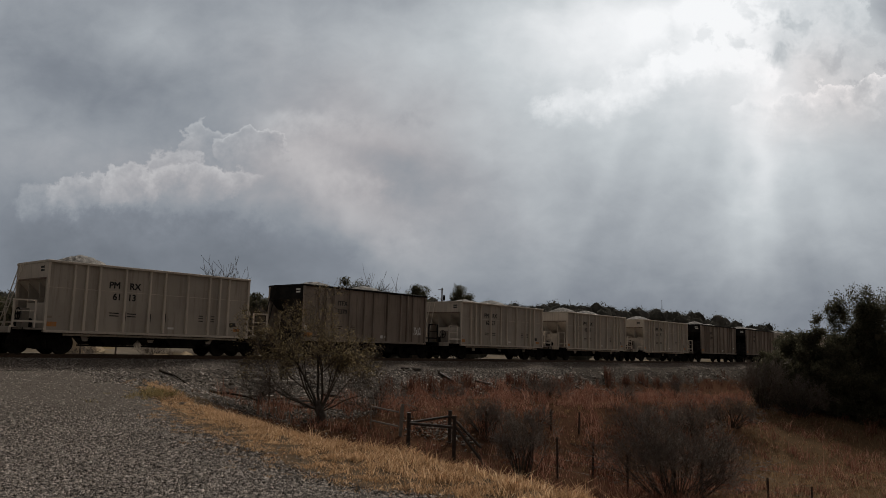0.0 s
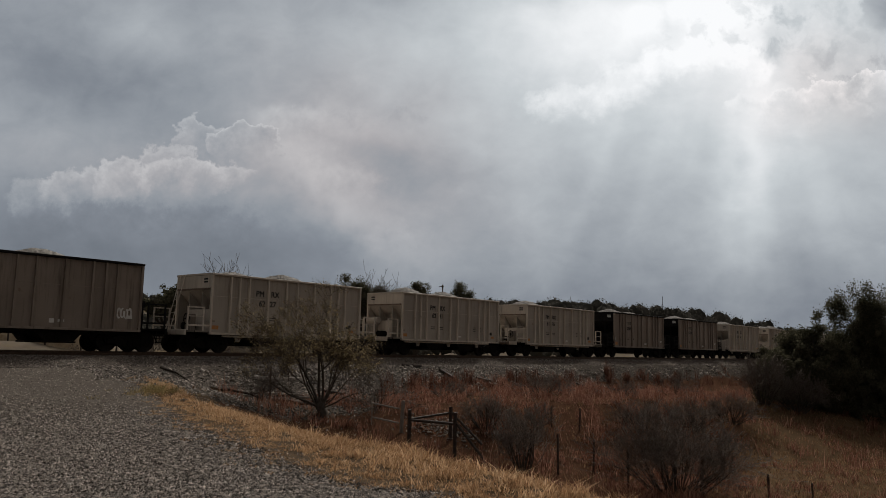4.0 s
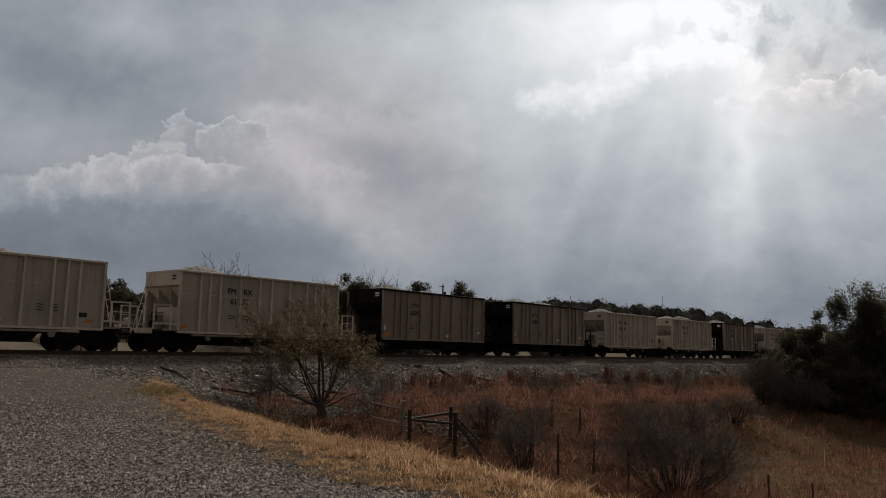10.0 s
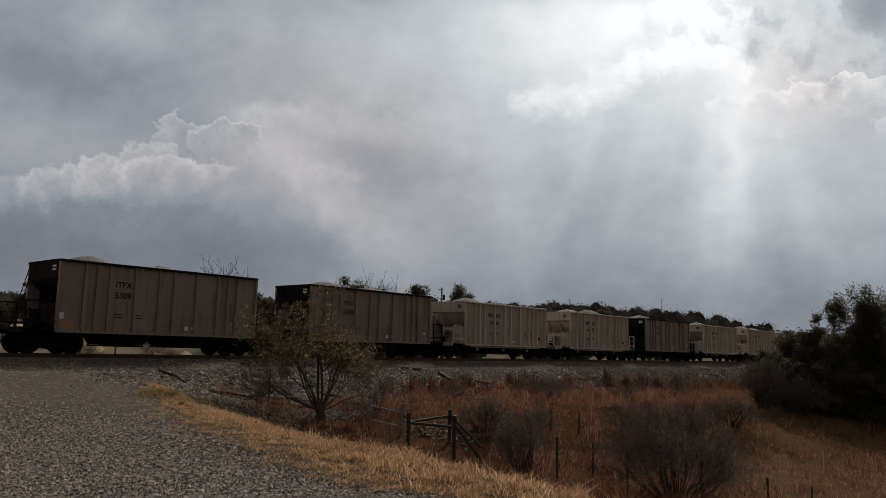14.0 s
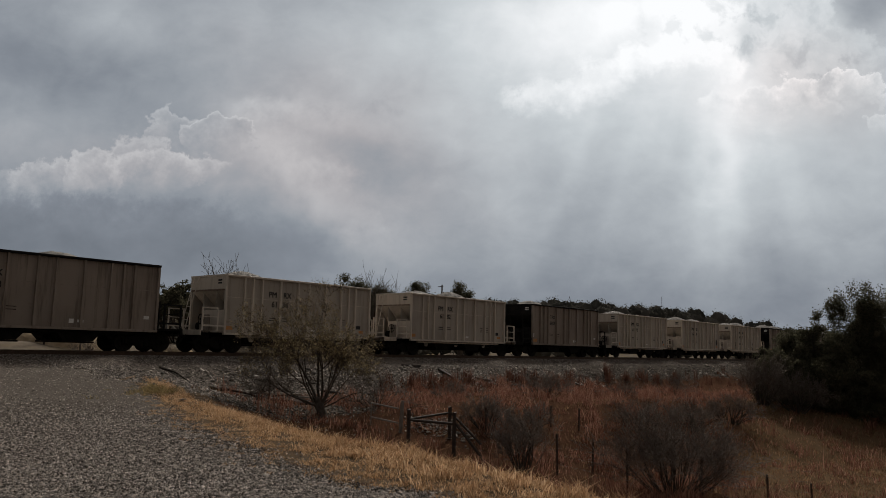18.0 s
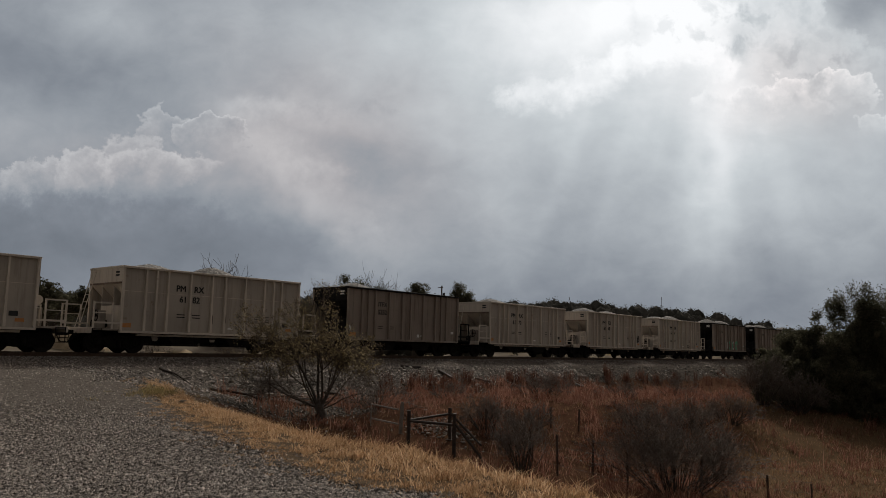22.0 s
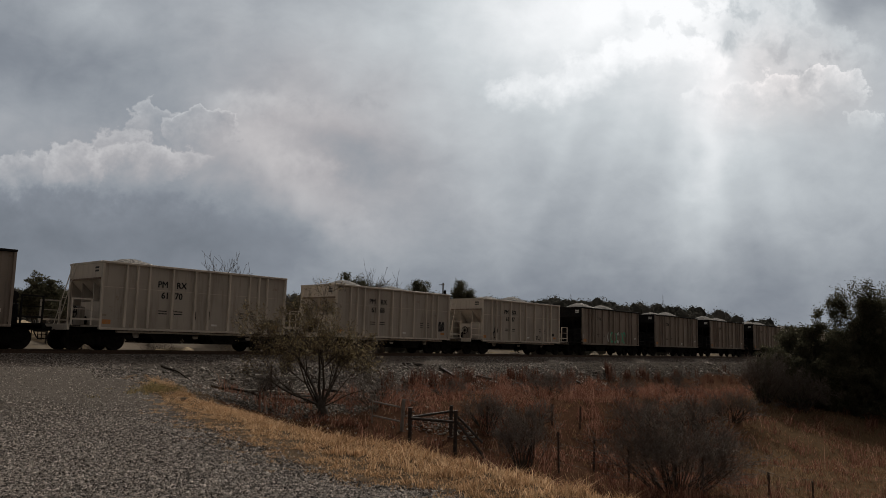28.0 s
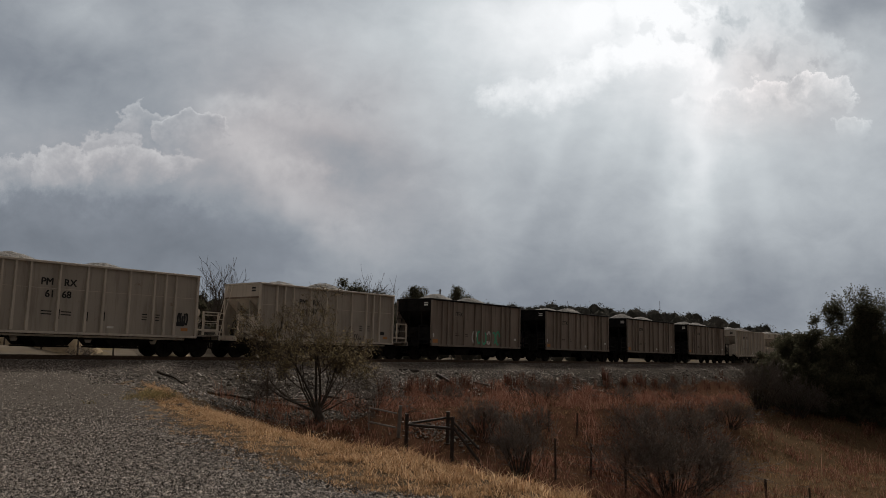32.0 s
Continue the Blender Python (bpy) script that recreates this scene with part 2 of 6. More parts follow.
def mat_ground():
    """Ground by zone: gravel lot, dry grass verge, ballast and rubble, gully earth, field."""
    k = Nodes("ground")
    geo = k.n("ShaderNodeNewGeometry").outputs["Position"]
    zone = k.n("ShaderNodeAttribute", attribute_name="zone")
    sep = k.n("ShaderNodeSeparateColor")
    k.put(sep.inputs[0], zone.outputs["Color"])
    lot, verge, rubble = sep.outputs[0], sep.outputs[1], sep.outputs[2]
    big = k.noise(geo, 0.25, 4.0).outputs[0]
    mid = k.noise(geo, 2.2, 5.0, 0.6).outputs[0]
    v1 = k.voronoi(geo, 26.0)
    v2 = k.voronoi(geo, 52.0)
    pebble = k.add(k.mul(v1.outputs["Distance"], 0.6), k.mul(v2.outputs["Distance"], 0.4))
    shade = k.n("ShaderNodeSeparateColor")
    k.put(shade.inputs[0], v1.outputs["Color"])
    g = k.mix(shade.outputs[0], (0.013, 0.011, 0.010), (0.075, 0.065, 0.056))
    g = k.mix(k.span(pebble, 0.38, 0.62), g, (0.02, 0.018, 0.016))
    dust = k.mix(mid, (0.17, 0.147, 0.126), (0.26, 0.228, 0.197))
    gs = k.n("ShaderNodeSeparateXYZ")
    k.put(gs.inputs[0], geo)
    worn = k.math("MAXIMUM", k.span(big, 0.46, 0.7), k.mul(k.span(k.add(gs.outputs[1], k.mul(mid, 6.0)), 14.0, 24.0), 0.9))
    g = k.mix(k.mul(worn, 0.6), g, dust)
    v3 = k.voronoi(geo, 9.0)
    shade3 = k.n("ShaderNodeSeparateColor")
    k.put(shade3.inputs[0], v3.outputs["Color"])
    rub = k.mix(shade3.outputs[1], (0.06, 0.052, 0.045), (0.18, 0.158, 0.137))
    rub = k.mix(k.span(v3.outputs["Distance"], 0.4, 0.75), rub, (0.025, 0.022, 0.019))
    straw = k.mix(mid, (0.06, 0.042, 0.028), (0.17, 0.125, 0.085))
    earth = k.mix(mid, (0.045, 0.025, 0.016), (0.12, 0.064, 0.040))
    field = k.mix(mid, (0.085, 0.054, 0.032), (0.17, 0.115, 0.068))
    c = k.mix(zone.outputs["Alpha"], earth, field)
    caliche = k.mix(mid, (0.15, 0.126, 0.10), (0.23, 0.197, 0.157))
    caliche = k.mix(k.span(big, 0.5, 0.7), caliche, (0.22, 0.17, 0.09))
    c = k.mix(k.n("ShaderNodeAttribute", attribute_name="pale").outputs["Fac"], c, caliche)
    wob = k.math("SUBTRACT", mid, 0.5)
    c = k.mix(k.span(k.add(rubble, k.mul(wob, 0.8)), 0.35, 0.65), c, rub)
    c = k.mix(k.span(k.add(verge, k.mul(wob, 0.9)), 0.35, 0.65), c, straw)
    c = k.mix(k.span(k.add(lot, k.mul(wob, 0.9)), 0.35, 0.65), c, g)
    h = k.add(k.mul(k.math("SUBTRACT", 1.0, pebble), 0.03), k.mul(mid, 0.03))
    return k.surface(c, 0.95, 0.0, k.bump(h, 0.8, 1.0), 0.0)


def mat_ballast():
    k = Nodes("ballast_stone")
    geo = k.n("ShaderNodeNewGeometry").outputs["Position"]
    v1 = k.voronoi(geo, 17.0)
    sh = k.n("ShaderNodeSeparateColor")
    k.put(sh.inputs[0], v1.outputs["Color"])
    big = k.noise(geo, 0.5, 4.0).outputs[0]
    c = k.mix(sh.outputs[0], (0.10, 0.086, 0.076), (0.29, 0.25, 0.222))
    c = k.mix(k.span(v1.outputs["Distance"], 0.4, 0.7), c, (0.045, 0.04, 0.036))
    c = k.mix(k.mul(k.span(big, 0.4, 0.7), 0.5), c, (0.15, 0.122, 0.10))
    return k.surface(c, 0.95, 0.0, k.bump(k.math("SUBTRACT", 1.0, v1.outputs["Distance"]), 0.9, 0.05), 0.0)


M_GROUND = mat_ground()
M_BALLAST = mat_ballast()


# ================= mesh helpers =================
def part(name, bm, material, parent=None, label=""):
    """Links a bmesh as one mesh object under a thing or a part."""
    me = bpy.data.meshes.new(name)
    bm.to_mesh(me)
    bm.free()
    me.materials.append(material)
    ob = new(name, me)
    ob.parent = parent
    if label:
        ob["label"] = label
    return ob


def part_from(name, verts, faces, material, parent=None, label="", smooth=False):
    """Links lists of corners and faces as one mesh object."""
    me = bpy.data.meshes.new(name)
    me.from_pydata([tuple(v) for v in verts] if not isinstance(verts, list) else verts, [], faces)
    if smooth:
        me.polygons.foreach_set("use_smooth", [True] * len(me.polygons))
    me.materials.append(material)
    me.update()
    ob = new(name, me)
    ob.parent = parent
    if label:
        ob["label"] = label
    return ob


def box(bm, x0, x1, y0, y1, z0, z1, bevel=0.0):
    m = pose((x0 + x1) / 2, (y0 + y1) / 2, (z0 + z1) / 2) @ Matrix.Diagonal((x1 - x0, y1 - y0, z1 - z0, 1))
    made = bmesh.ops.create_cube(bm, size=1.0, matrix=m)["verts"]
    if bevel:
        edges = list({e for v in made for e in v.link_edges})
        bmesh.ops.bevel(bm, geom=edges, offset=bevel, segments=1, affect="EDGES")


def boxed(name, dims, material, parent=None, label="", bevel=0.0):
    bm = bmesh.new()
    box(bm, *dims, bevel)
    return part(name, bm, material, parent, label)


def rod(bm, a, b, r, sides=8, r2=None):
    a, b = Vector(a), Vector(b)
    q = (b - a).to_track_quat("Z", "Y").to_matrix().to_4x4()
    bmesh.ops.create_cone(bm, cap_ends=True, segments=sides, radius1=r, radius2=r if r2 is None else r2, depth=(b - a).length,
                          matrix=Matrix.Translation((a + b) / 2) @ q)


def bar(bm, a, b, w, h):
    """A square bar from a to b."""
    a, b = Vector(a), Vector(b)
    q = (b - a).to_track_quat("Z", "Y").to_matrix().to_4x4()
    bmesh.ops.create_cube(bm, size=1.0, matrix=Matrix.Translation((a + b) / 2) @ q @ Matrix.Diagonal((w, h, (b - a).length, 1)))


def prism(bm, outline, y0, y1):
    """A plate: an outline in x, z drawn out from y0 to y1."""
    front = [bm.verts.new((x, y0, z)) for x, z in outline]
    back = [bm.verts.new((x, y1, z)) for x, z in outline]
    bm.faces.new(front)
    bm.faces.new(back[::-1])
    n = len(outline)
    for i in range(n):
        bm.faces.new((front[i], back[i], back[(i + 1) % n], front[(i + 1) % n]))
    bmesh.ops.recalc_face_normals(bm, faces=bm.faces)


def text_mesh(text, size, weight=0.0, depth=0.004):
    cu = bpy.data.curves.new("lettering", "FONT")
    cu.body, cu.size, cu.align_x, cu.align_y = text, size, "CENTER", "CENTER"
    cu.offset, cu.extrude, cu.resolution_u = weight, depth, 3
    tmp = bpy.data.objects.new("lettering", cu)
    me = bpy.data.meshes.new_from_object(tmp)
    bpy.data.objects.remove(tmp)
    bpy.data.curves.remove(cu)
    return me


def empty(name, m=None):
    ob = new(name)
    ob.empty_display_size = 0.3
    if m is not None:
        ob.matrix_basis = m
    return ob


# ================= ground =================
def smooth(v, a, b):
    t = np.clip((v - a) / (b - a), 0.0, 1.0)
    return t * t * (3 - 2 * t)


TRACK_TURN = 49.394                       # degrees from +x to the track's way
RAIL_TOP = 1.071
TRACK_OFF = 34.446                        # metres from the camera to the centre line
CX, CY = math.cos(radians(TRACK_TURN)), math.sin(radians(TRACK_TURN))


def ripple(x, y, size, seed):
    r = np.random.RandomState(seed)
    out = 0.0
    for i in range(7):
        a, ph, w = r.uniform(0, 6.283), r.uniform(0, 6.283), r.uniform(0.6, 1.8) / size
        out = out + np.sin((x * math.cos(a) + y * math.sin(a)) * w * 6.283 + ph)
    return out / 7.0


def track_coords(x, y):
    """Along the track and away from the camera's side."""
    return x * CX + y * CY, -x * CY + y * CX


def ground(x, y):
    """Height of the ground."""
    x, y = np.asarray(x, float), np.asarray(y, float)
    e, a = 0.871 * x + 0.491 * y, -0.491 * x + 0.871 * y
    s, p = track_coords(x, y)
    lot = 0.5 * smooth(p, 17, 30) + 0.02 * ripple(x, y, 3.0, 1)
    floor = -2.3 - 0.5 * smooth(s, 25, 60) + 1.75 * smooth(a, 17.5, 27) + 0.16 * ripple(x, y, 6.0, 2)
    z = lot + (floor - lot) * smooth(e, 5.5 - 1.2 * smooth(y, 10.5, 17) + 0.3 * ripple(x, y, 4.0, 5), 9.6)
    edge = 29.6 + 0.35 * ripple(x, y, 5.0, 3)
    z = z + (0.52 + 0.03 * ripple(x, y, 2.0, 4) - z) * smooth(p, edge - 4.3, edge)
    z = z - 0.25 * smooth(p, 38, 44) + 13.5 * smooth(p, 58, 105) * smooth(y, 110, 300) * (1 - 0.5 * smooth(x, 55, 150))
    z = z + (1.1 + 0.5 * ripple(x, y, 8.0, 6)) * smooth(p, 42, 48) * (1 - smooth(p, 54, 66)) * (1 - smooth(s, 30, 42)) * smooth(s, -40, -20)
    return z


def axis(lo, hi, step, far, grow=1.16):
    inner = list(np.arange(lo, hi + 1e-6, step))
    out, d, v = [], step, hi
    while v < far:
        d *= grow
        v += d
        out.append(v)
    low, d, v = [], step, lo
    while v > -far:
        d *= grow
        v -= d
        low.append(v)
    return np.array(low[::-1] + inner + out)


def make_ground():
    xs, ys = axis(-26, 46, 0.3, 2600), axis(-3, 62, 0.3, 2600)
    gx, gy = np.meshgrid(xs, ys)
    gz = ground(gx, gy)
    nx, ny = len(xs), len(ys)
    co = np.stack([gx, gy, gz], -1).reshape(-1, 3)
    i = (np.arange(ny - 1)[:, None] * nx + np.arange(nx - 1)[None, :]).ravel()
    faces = np.stack([i, i + 1, i + nx + 1, i + nx], -1)
    me = bpy.data.meshes.new("ground")
    me.vertices.add(len(co))
    me.vertices.foreach_set("co", co.ravel())
    me.loops.add(faces.size)
    me.loops.foreach_set("vertex_index", faces.ravel().astype(np.int32))
    me.polygons.add(len(faces))
    me.polygons.foreach_set("loop_start", np.arange(0, faces.size, 4, dtype=np.int32))
    me.polygons.foreach_set("loop_total", np.full(len(faces), 4, dtype=np.int32))
    me.polygons.foreach_set("use_smooth", [True] * len(faces))
    me.update()
    e, a = 0.871 * gx + 0.491 * gy, -0.491 * gx + 0.871 * gy
    s, p = track_coords(gx, gy)
    w = 0.3 * ripple(gx, gy, 2.5, 8)
    lot_edge = 3.5 + 1.0 * (1 - smooth(gy, 8.0, 10.5)) + 0.3 * smooth(gy, 14.0, 22.0) - 1.2 * smooth(gy, 23.0, 31.0) + w
    lot = (1 - smooth(e, lot_edge - 0.2, lot_edge + 0.3)) * (1 - smooth(p, 28.5, 30.5))
    near = 1 - smooth(gy, 10.5, 17)
    verge = (1 - smooth(e, 5.2 + 0.8 * near, 6.2 + 0.8 * near)) * (1 - lot) * (1 - smooth(p, 20.5, 23.5))
    left = 7.0 * (1 - smooth(s, 20, 31))
    rubble = smooth(p, 26.3 + w * 2 - left, 27.8 + w * 2 - left) * (1 - smooth(p, 39, 42))
    field = smooth(gx - 0.4 * gy, -1.5, 0.6) * (1 - smooth(p, 15, 20))
    pale = smooth(p, 39, 43)
    col = np.stack([lot, verge, rubble, field], -1).astype(np.float32)
    at = me.attributes.new("zone", "FLOAT_COLOR", "POINT")
    at.data.foreach_set("color", col.ravel())
    at2 = me.attributes.new("pale", "FLOAT", "POINT")
    at2.data.foreach_set("value", pale.astype(np.float32).ravel())
    me.materials.append(M_GROUND)
    return tagged(new("ground", me), "gravel lot, dry grass verge, brushy gully and field", "ground", kind="structure")


make_ground()


# ================= track =================
TRACK = pose(-TRACK_OFF * CY, TRACK_OFF * CX, RAIL_TOP, 0, 0, TRACK_TURN)


def make_track():
    lo, hi = -90.0, 420.0
    bm = bmesh.new()
    # ballast bed, along local x
    rows = []
    profile = [(-4.7, -0.62), (-2.55, -0.2), (-1.9, -0.17), (1.9, -0.17), (2.6, -0.2), (4.6, -0.7)]
    n = 520
    rnd = random.Random(3)
    for i in range(n + 1):
        x = lo + (hi - lo) * i / n
        rows.append([bm.verts.new((x, y + (rnd.uniform(-0.15, 0.15) if 0 < j < 5 and j not in (2, 3) else 0), z + rnd.uniform(-0.02, 0.02)))
                     for j, (y, z) in enumerate(profile)])
    for r0, r1 in zip(rows, rows[1:]):
        for j in range(len(profile) - 1):
            bm.faces.new((r0[j], r1[j], r1[j + 1], r0[j + 1]))
    bmesh.ops.recalc_face_normals(bm, faces=bm.faces)
    bed = part("track_bed", bm, M_BALLAST)
    bed.matrix_basis = TRACK
    tagged(bed, "grey crushed-stone ballast bed of the railway", "ballast", kind="structure")
    track = empty("railway_track", TRACK)
    tagged(track, "single railway track of rusty rails on timber ties", "track", kind="structure")
    shape = [(-0.07, -0.185), (0.07, -0.185), (0.07, -0.17), (0.012, -0.15), (0.012, -0.045), (0.036, -0.035), (0.036, 0.0),
             (-0.036, 0.0), (-0.036, -0.035), (-0.012, -0.045), (-0.012, -0.15), (-0.07, -0.17)]
    for side in (-1, 1):
        bm = bmesh.new()
        a = [bm.verts.new((lo, side * 0.753 + y, z)) for y, z in shape]
        b = [bm.verts.new((hi, side * 0.753 + y, z)) for y, z in shape]
        for i in range(len(shape)):
            j = (i + 1) % len(shape)
            bm.faces.new((a[i], b[i], b[j], a[j]))
        bmesh.ops.recalc_face_normals(bm, faces=bm.faces)
        part("rail", bm, M_RAIL, track, "rust-brown steel rail")
    bm = bmesh.new()
    box(bm, -0.11, 0.11, -1.29, 1.29, -0.36, -0.185, 0.012)
    me = bpy.data.meshes.new("tie")
    bm.to_mesh(me)
    bm.free()
    me.materials.append(M_TIE)
    for i in range(280):
        t = new("tie", me)
        t.parent = track
        t.matrix_basis = pose(-20 + i * 0.52 + rnd.uniform(-0.03, 0.03), rnd.uniform(-0.05, 0.05), 0.012, 0, 0, rnd.uniform(-1.5, 1.5))
    return track


make_track()


# ================= sky backdrop =================
def mat_sky():
    """Broken overcast: soft grey layers, lit cumulus rims, a bright break before the sun, and slanting beams."""
    k = Nodes("cloudy_sky")
    co = k.object_coords()
    sep = k.n("ShaderNodeSeparateXYZ")
    k.put(sep.inputs[0], co)
    # tangent coordinates on the sky: 1 is about 4.15 degrees
    u0 = k.mul(k.math("DIVIDE", sep.outputs[0], sep.outputs[1]), 13.79)
    v0 = k.mul(k.math("DIVIDE", sep.outputs[2], sep.outputs[1]), 13.79)
    flat = k.xyz(u0, v0, 0.0)
    wn = k.noise(flat, 0.8, 5.0, 0.5)
    wsep = k.n("ShaderNodeSeparateColor")
    k.put(wsep.inputs[0], wn.outputs["Color"])
    wu, wv = k.math("SUBTRACT", wsep.outputs[0], 0.5), k.math("SUBTRACT", wsep.outputs[1], 0.5)
    u = k.add(u0, k.mul(wu, 1.5))
    v = k.add(v0, k.mul(wv, 1.1))

    g = Group("soft_patch", "u v x y rx ry c s amount under")
    gu, gv, gx, gy, grx, gry, gc, gs, gamount, gunder = g.given
    du, dv = g.math("SUBTRACT", gu, gx), g.math("SUBTRACT", gv, gy)
    ga = g.math("DIVIDE", g.add(g.mul(du, gc), g.mul(dv, gs)), grx)
    gb = g.math("DIVIDE", g.math("SUBTRACT", g.mul(dv, gc), g.mul(du, gs)), gry)
    q = g.add(g.mul(ga, ga), g.mul(gb, gb))
    g.put(g.end.inputs[0], g.add(gunder, g.mul(g.math("POWER", 2.718, g.mul(q, -1.0)), gamount)))

    def blob(x, y, rx, ry, turn, amount, under=0.0):
        return g.use(k, u, v, x, y, rx, ry, math.cos(radians(turn)), math.sin(radians(turn)), amount, under)

    soft = k.noise(k.xyz(u0, k.mul(v0, 1.7), 2.0), 0.40, 4.0, 0.5, 0.2).outputs[0]
    total = k.add(0.345, k.mul(k.math("SUBTRACT", soft, 0.5), 0.15))
    mid_s = k.noise(k.xyz(u0, k.mul(v0, 1.4), 5.0), 1.1, 8.0, 0.6, 0.25).outputs[0]
    total = k.add(total, k.mul(k.math("SUBTRACT", mid_s, 0.5), 0.16))
    # broad layers: centre, size, turn, how much lighter or darker
    BROAD = ((-6.3, 3.1, 2.4, 0.75, 0, -0.06), (-5.8, 4.3, 0.9, 0.5, 0, 0.07), (-7.6, 2.2, 1.2, 0.5, 0, 0.02), (-2.0, 3.9, 3.0, 0.9, 0, 0.07), (-1.3, 1.6, 1.5, 0.8, -10, -0.05),
             (-2.4, 2.35, 1.3, 0.4, -12, 0.13), (-2.6, 1.35, 1.3, 0.55, -43, 0.15), (-1.2, 0.35, 1.2, 0.6, -38, 0.09), (-5.8, 1.1, 2.6, 0.6, 0, 0.02),
             (-6.4, -0.1, 3.8, 0.95, 0, -0.18), (-7.6, 0.5, 1.5, 0.7, 0, -0.07), (-7.4, 3.6, 1.2, 1.0, 0, -0.04), (-3.6, 0.1, 1.4, 0.6, 0, -0.06), (0.3, 3.0, 1.6, 1.0, 0, 0.05))
    BREAK = ((4.4, 3.5, 4.2, 2.0, 0, 0.37), (4.1, 4.3, 2.0, 0.9, 0, 0.22), (1.9, 4.1, 1.8, 0.8, 0, 0.12), (3.1, 0.7, 1.3, 1.4, 0, -0.05), (4.0, 1.1, 4.2, 1.6, 0, 0.06), (3.5, -1.1, 5.5, 0.95, 0, -0.11), (0.0, 4.0, 1.8, 1.0, 0, 0.04), (5.05, 1.4, 0.45, 2.0, -4, 0.12),
             (6.9, 1.2, 1.6, 1.3, 0, 0.05), (7.6, 4.4, 1.1, 0.6, 0, -0.20), (5.45, 3.7, 0.28, 0.45, 0, -0.16), (3.7, 4.05, 0.35, 0.25, 0, -0.13), (1.1, 1.1, 0.6, 1.4, 15, 0.05))
    for b in BROAD + BREAK:
        total = blob(*b, total)
    # beams fanning out below the hidden sun
    us, vs = 4.7, 7.0
    ang = k.math("ARCTAN2", k.math("SUBTRACT", u0, us), k.math("SUBTRACT", vs, v0))
    beam = k.noise(k.xyz(k.mul(ang, 4.5), k.mul(v0, 0.04), 3.3), 1.0, 2.5, 0.5).outputs[0]
    reach = k.mul(k.span(v0, 3.2, 1.6), k.span(v0, -1.6, 1.2))
    side = k.mul(k.span(ang, -0.7, -0.4), k.span(ang, 0.35, 0.6, 1.0, 0.0))
    total = k.add(total, k.mul(k.mul(k.span(beam, 0.36, 0.74), 0.10), k.mul(reach, side)))
    # billowing heads: each hides what lies behind it, lit along its upper edge and greyer within
    curl = k.noise(k.xyz(u0, v0, 9.0), 2.1, 10.0, 0.66)
    csep = k.n("ShaderNodeSeparateColor")
    k.put(csep.inputs[0], curl.outputs["Color"])
    cu = k.add(k.add(u0, k.mul(wu, 0.5)), k.mul(k.math("SUBTRACT", csep.outputs[0], 0.5), 0.9))
    cv = k.add(k.add(v0, k.mul(wv, 0.4)), k.mul(k.math("SUBTRACT", csep.outputs[1], 0.5), 0.9))
    fluff = k.math("SUBTRACT", csep.outputs[2], 0.5)
    h = Group("cloud_head", "under cu cv fluff x y rx ry level gain depth edge cover")
    hunder, hu, hv, hfluff, hx, hy, hrx, hry, hlevel, hgain, hdepth, hedge, hcover = h.given
    ha = h.math("DIVIDE", h.math("SUBTRACT", hu, hx), hrx)
    hb = h.math("DIVIDE", h.math("SUBTRACT", hv, hy), hry)
    hd = h.math("SUBTRACT", 1.0, h.math("SQRT", h.add(h.mul(ha, ha), h.mul(hb, hb))))
    mask = h.mul(h.mul(h.span(hd, 0.0, hedge), h.span(hb, -1.1, 0.3)), hcover)
    lit = h.mul(h.math("POWER", 2.718, h.math("DIVIDE", h.math("MAXIMUM", hd, 0.0), h.mul(hdepth, -1.0))), h.span(hb, -0.5, 0.7))
    tone = h.add(h.add(hlevel, h.mul(lit, hgain)), h.mul(hfluff, 0.36))
    h.put(h.end.inputs[0], h.add(hunder, h.mul(h.math("SUBTRACT", tone, hunder), mask)))
    BANK = ((-3.1, 2.3, 0.75, 0.5, 0.45, 0.112, 0.4, 0.6, 0.7), (-2.3, 2.35, 0.95, 0.42, 0.44, 0.112, 0.4, 0.6, 0.7), (-1.1, 2.4, 0.6, 0.25, 0.43, 0.112, 0.4, 0.6, 0.6),
            (-2.7, 1.55, 0.75, 0.6, 0.48, 0.084, 0.4, 0.6, 0.6), (-2.1, 1.15, 0.8, 0.55, 0.46, 0.084, 0.4, 0.6, 0.6), (-4.75, 2, 0.62, 0.42, 0.38, 0.252, 0.15, 0.12, 0.75),
            (-3.9, 1.95, 0.7, 0.45, 0.39, 0.364, 0.07, 0.06, 0.8), (-5.3, 1.5, 0.66, 0.52, 0.39, 0.21, 0.3, 0.2, 0.75), (-7.6, 1, 0.8, 0.45, 0.36, 0.154, 0.3, 0.4, 0.75),
            (-6.9, 1.15, 0.85, 0.46, 0.37, 0.224, 0.3, 0.2, 0.8), (-6.15, 1.2, 0.6, 0.55, 0.38, 0.252, 0.28, 0.15, 0.8), (-4.95, 1.35, 0.9, 0.42, 0.4, 0.252, 0.3, 0.2, 0.75),
            (-4.2, 1.5, 0.55, 0.26, 0.43, 0.224, 0.4, 0.3, 0.75), (-6.4, 0.6, 1.8, 0.5, 0.19, 0.098, 0.5, 0.6, 0.7), (-4.5, 0.5, 1.8, 0.55, 0.21, 0.084, 0.5, 0.6, 0.7),
            (-1.25, 0.25, 0.7, 0.4, 0.41, 0.07, 0.5, 0.6, 0.5))
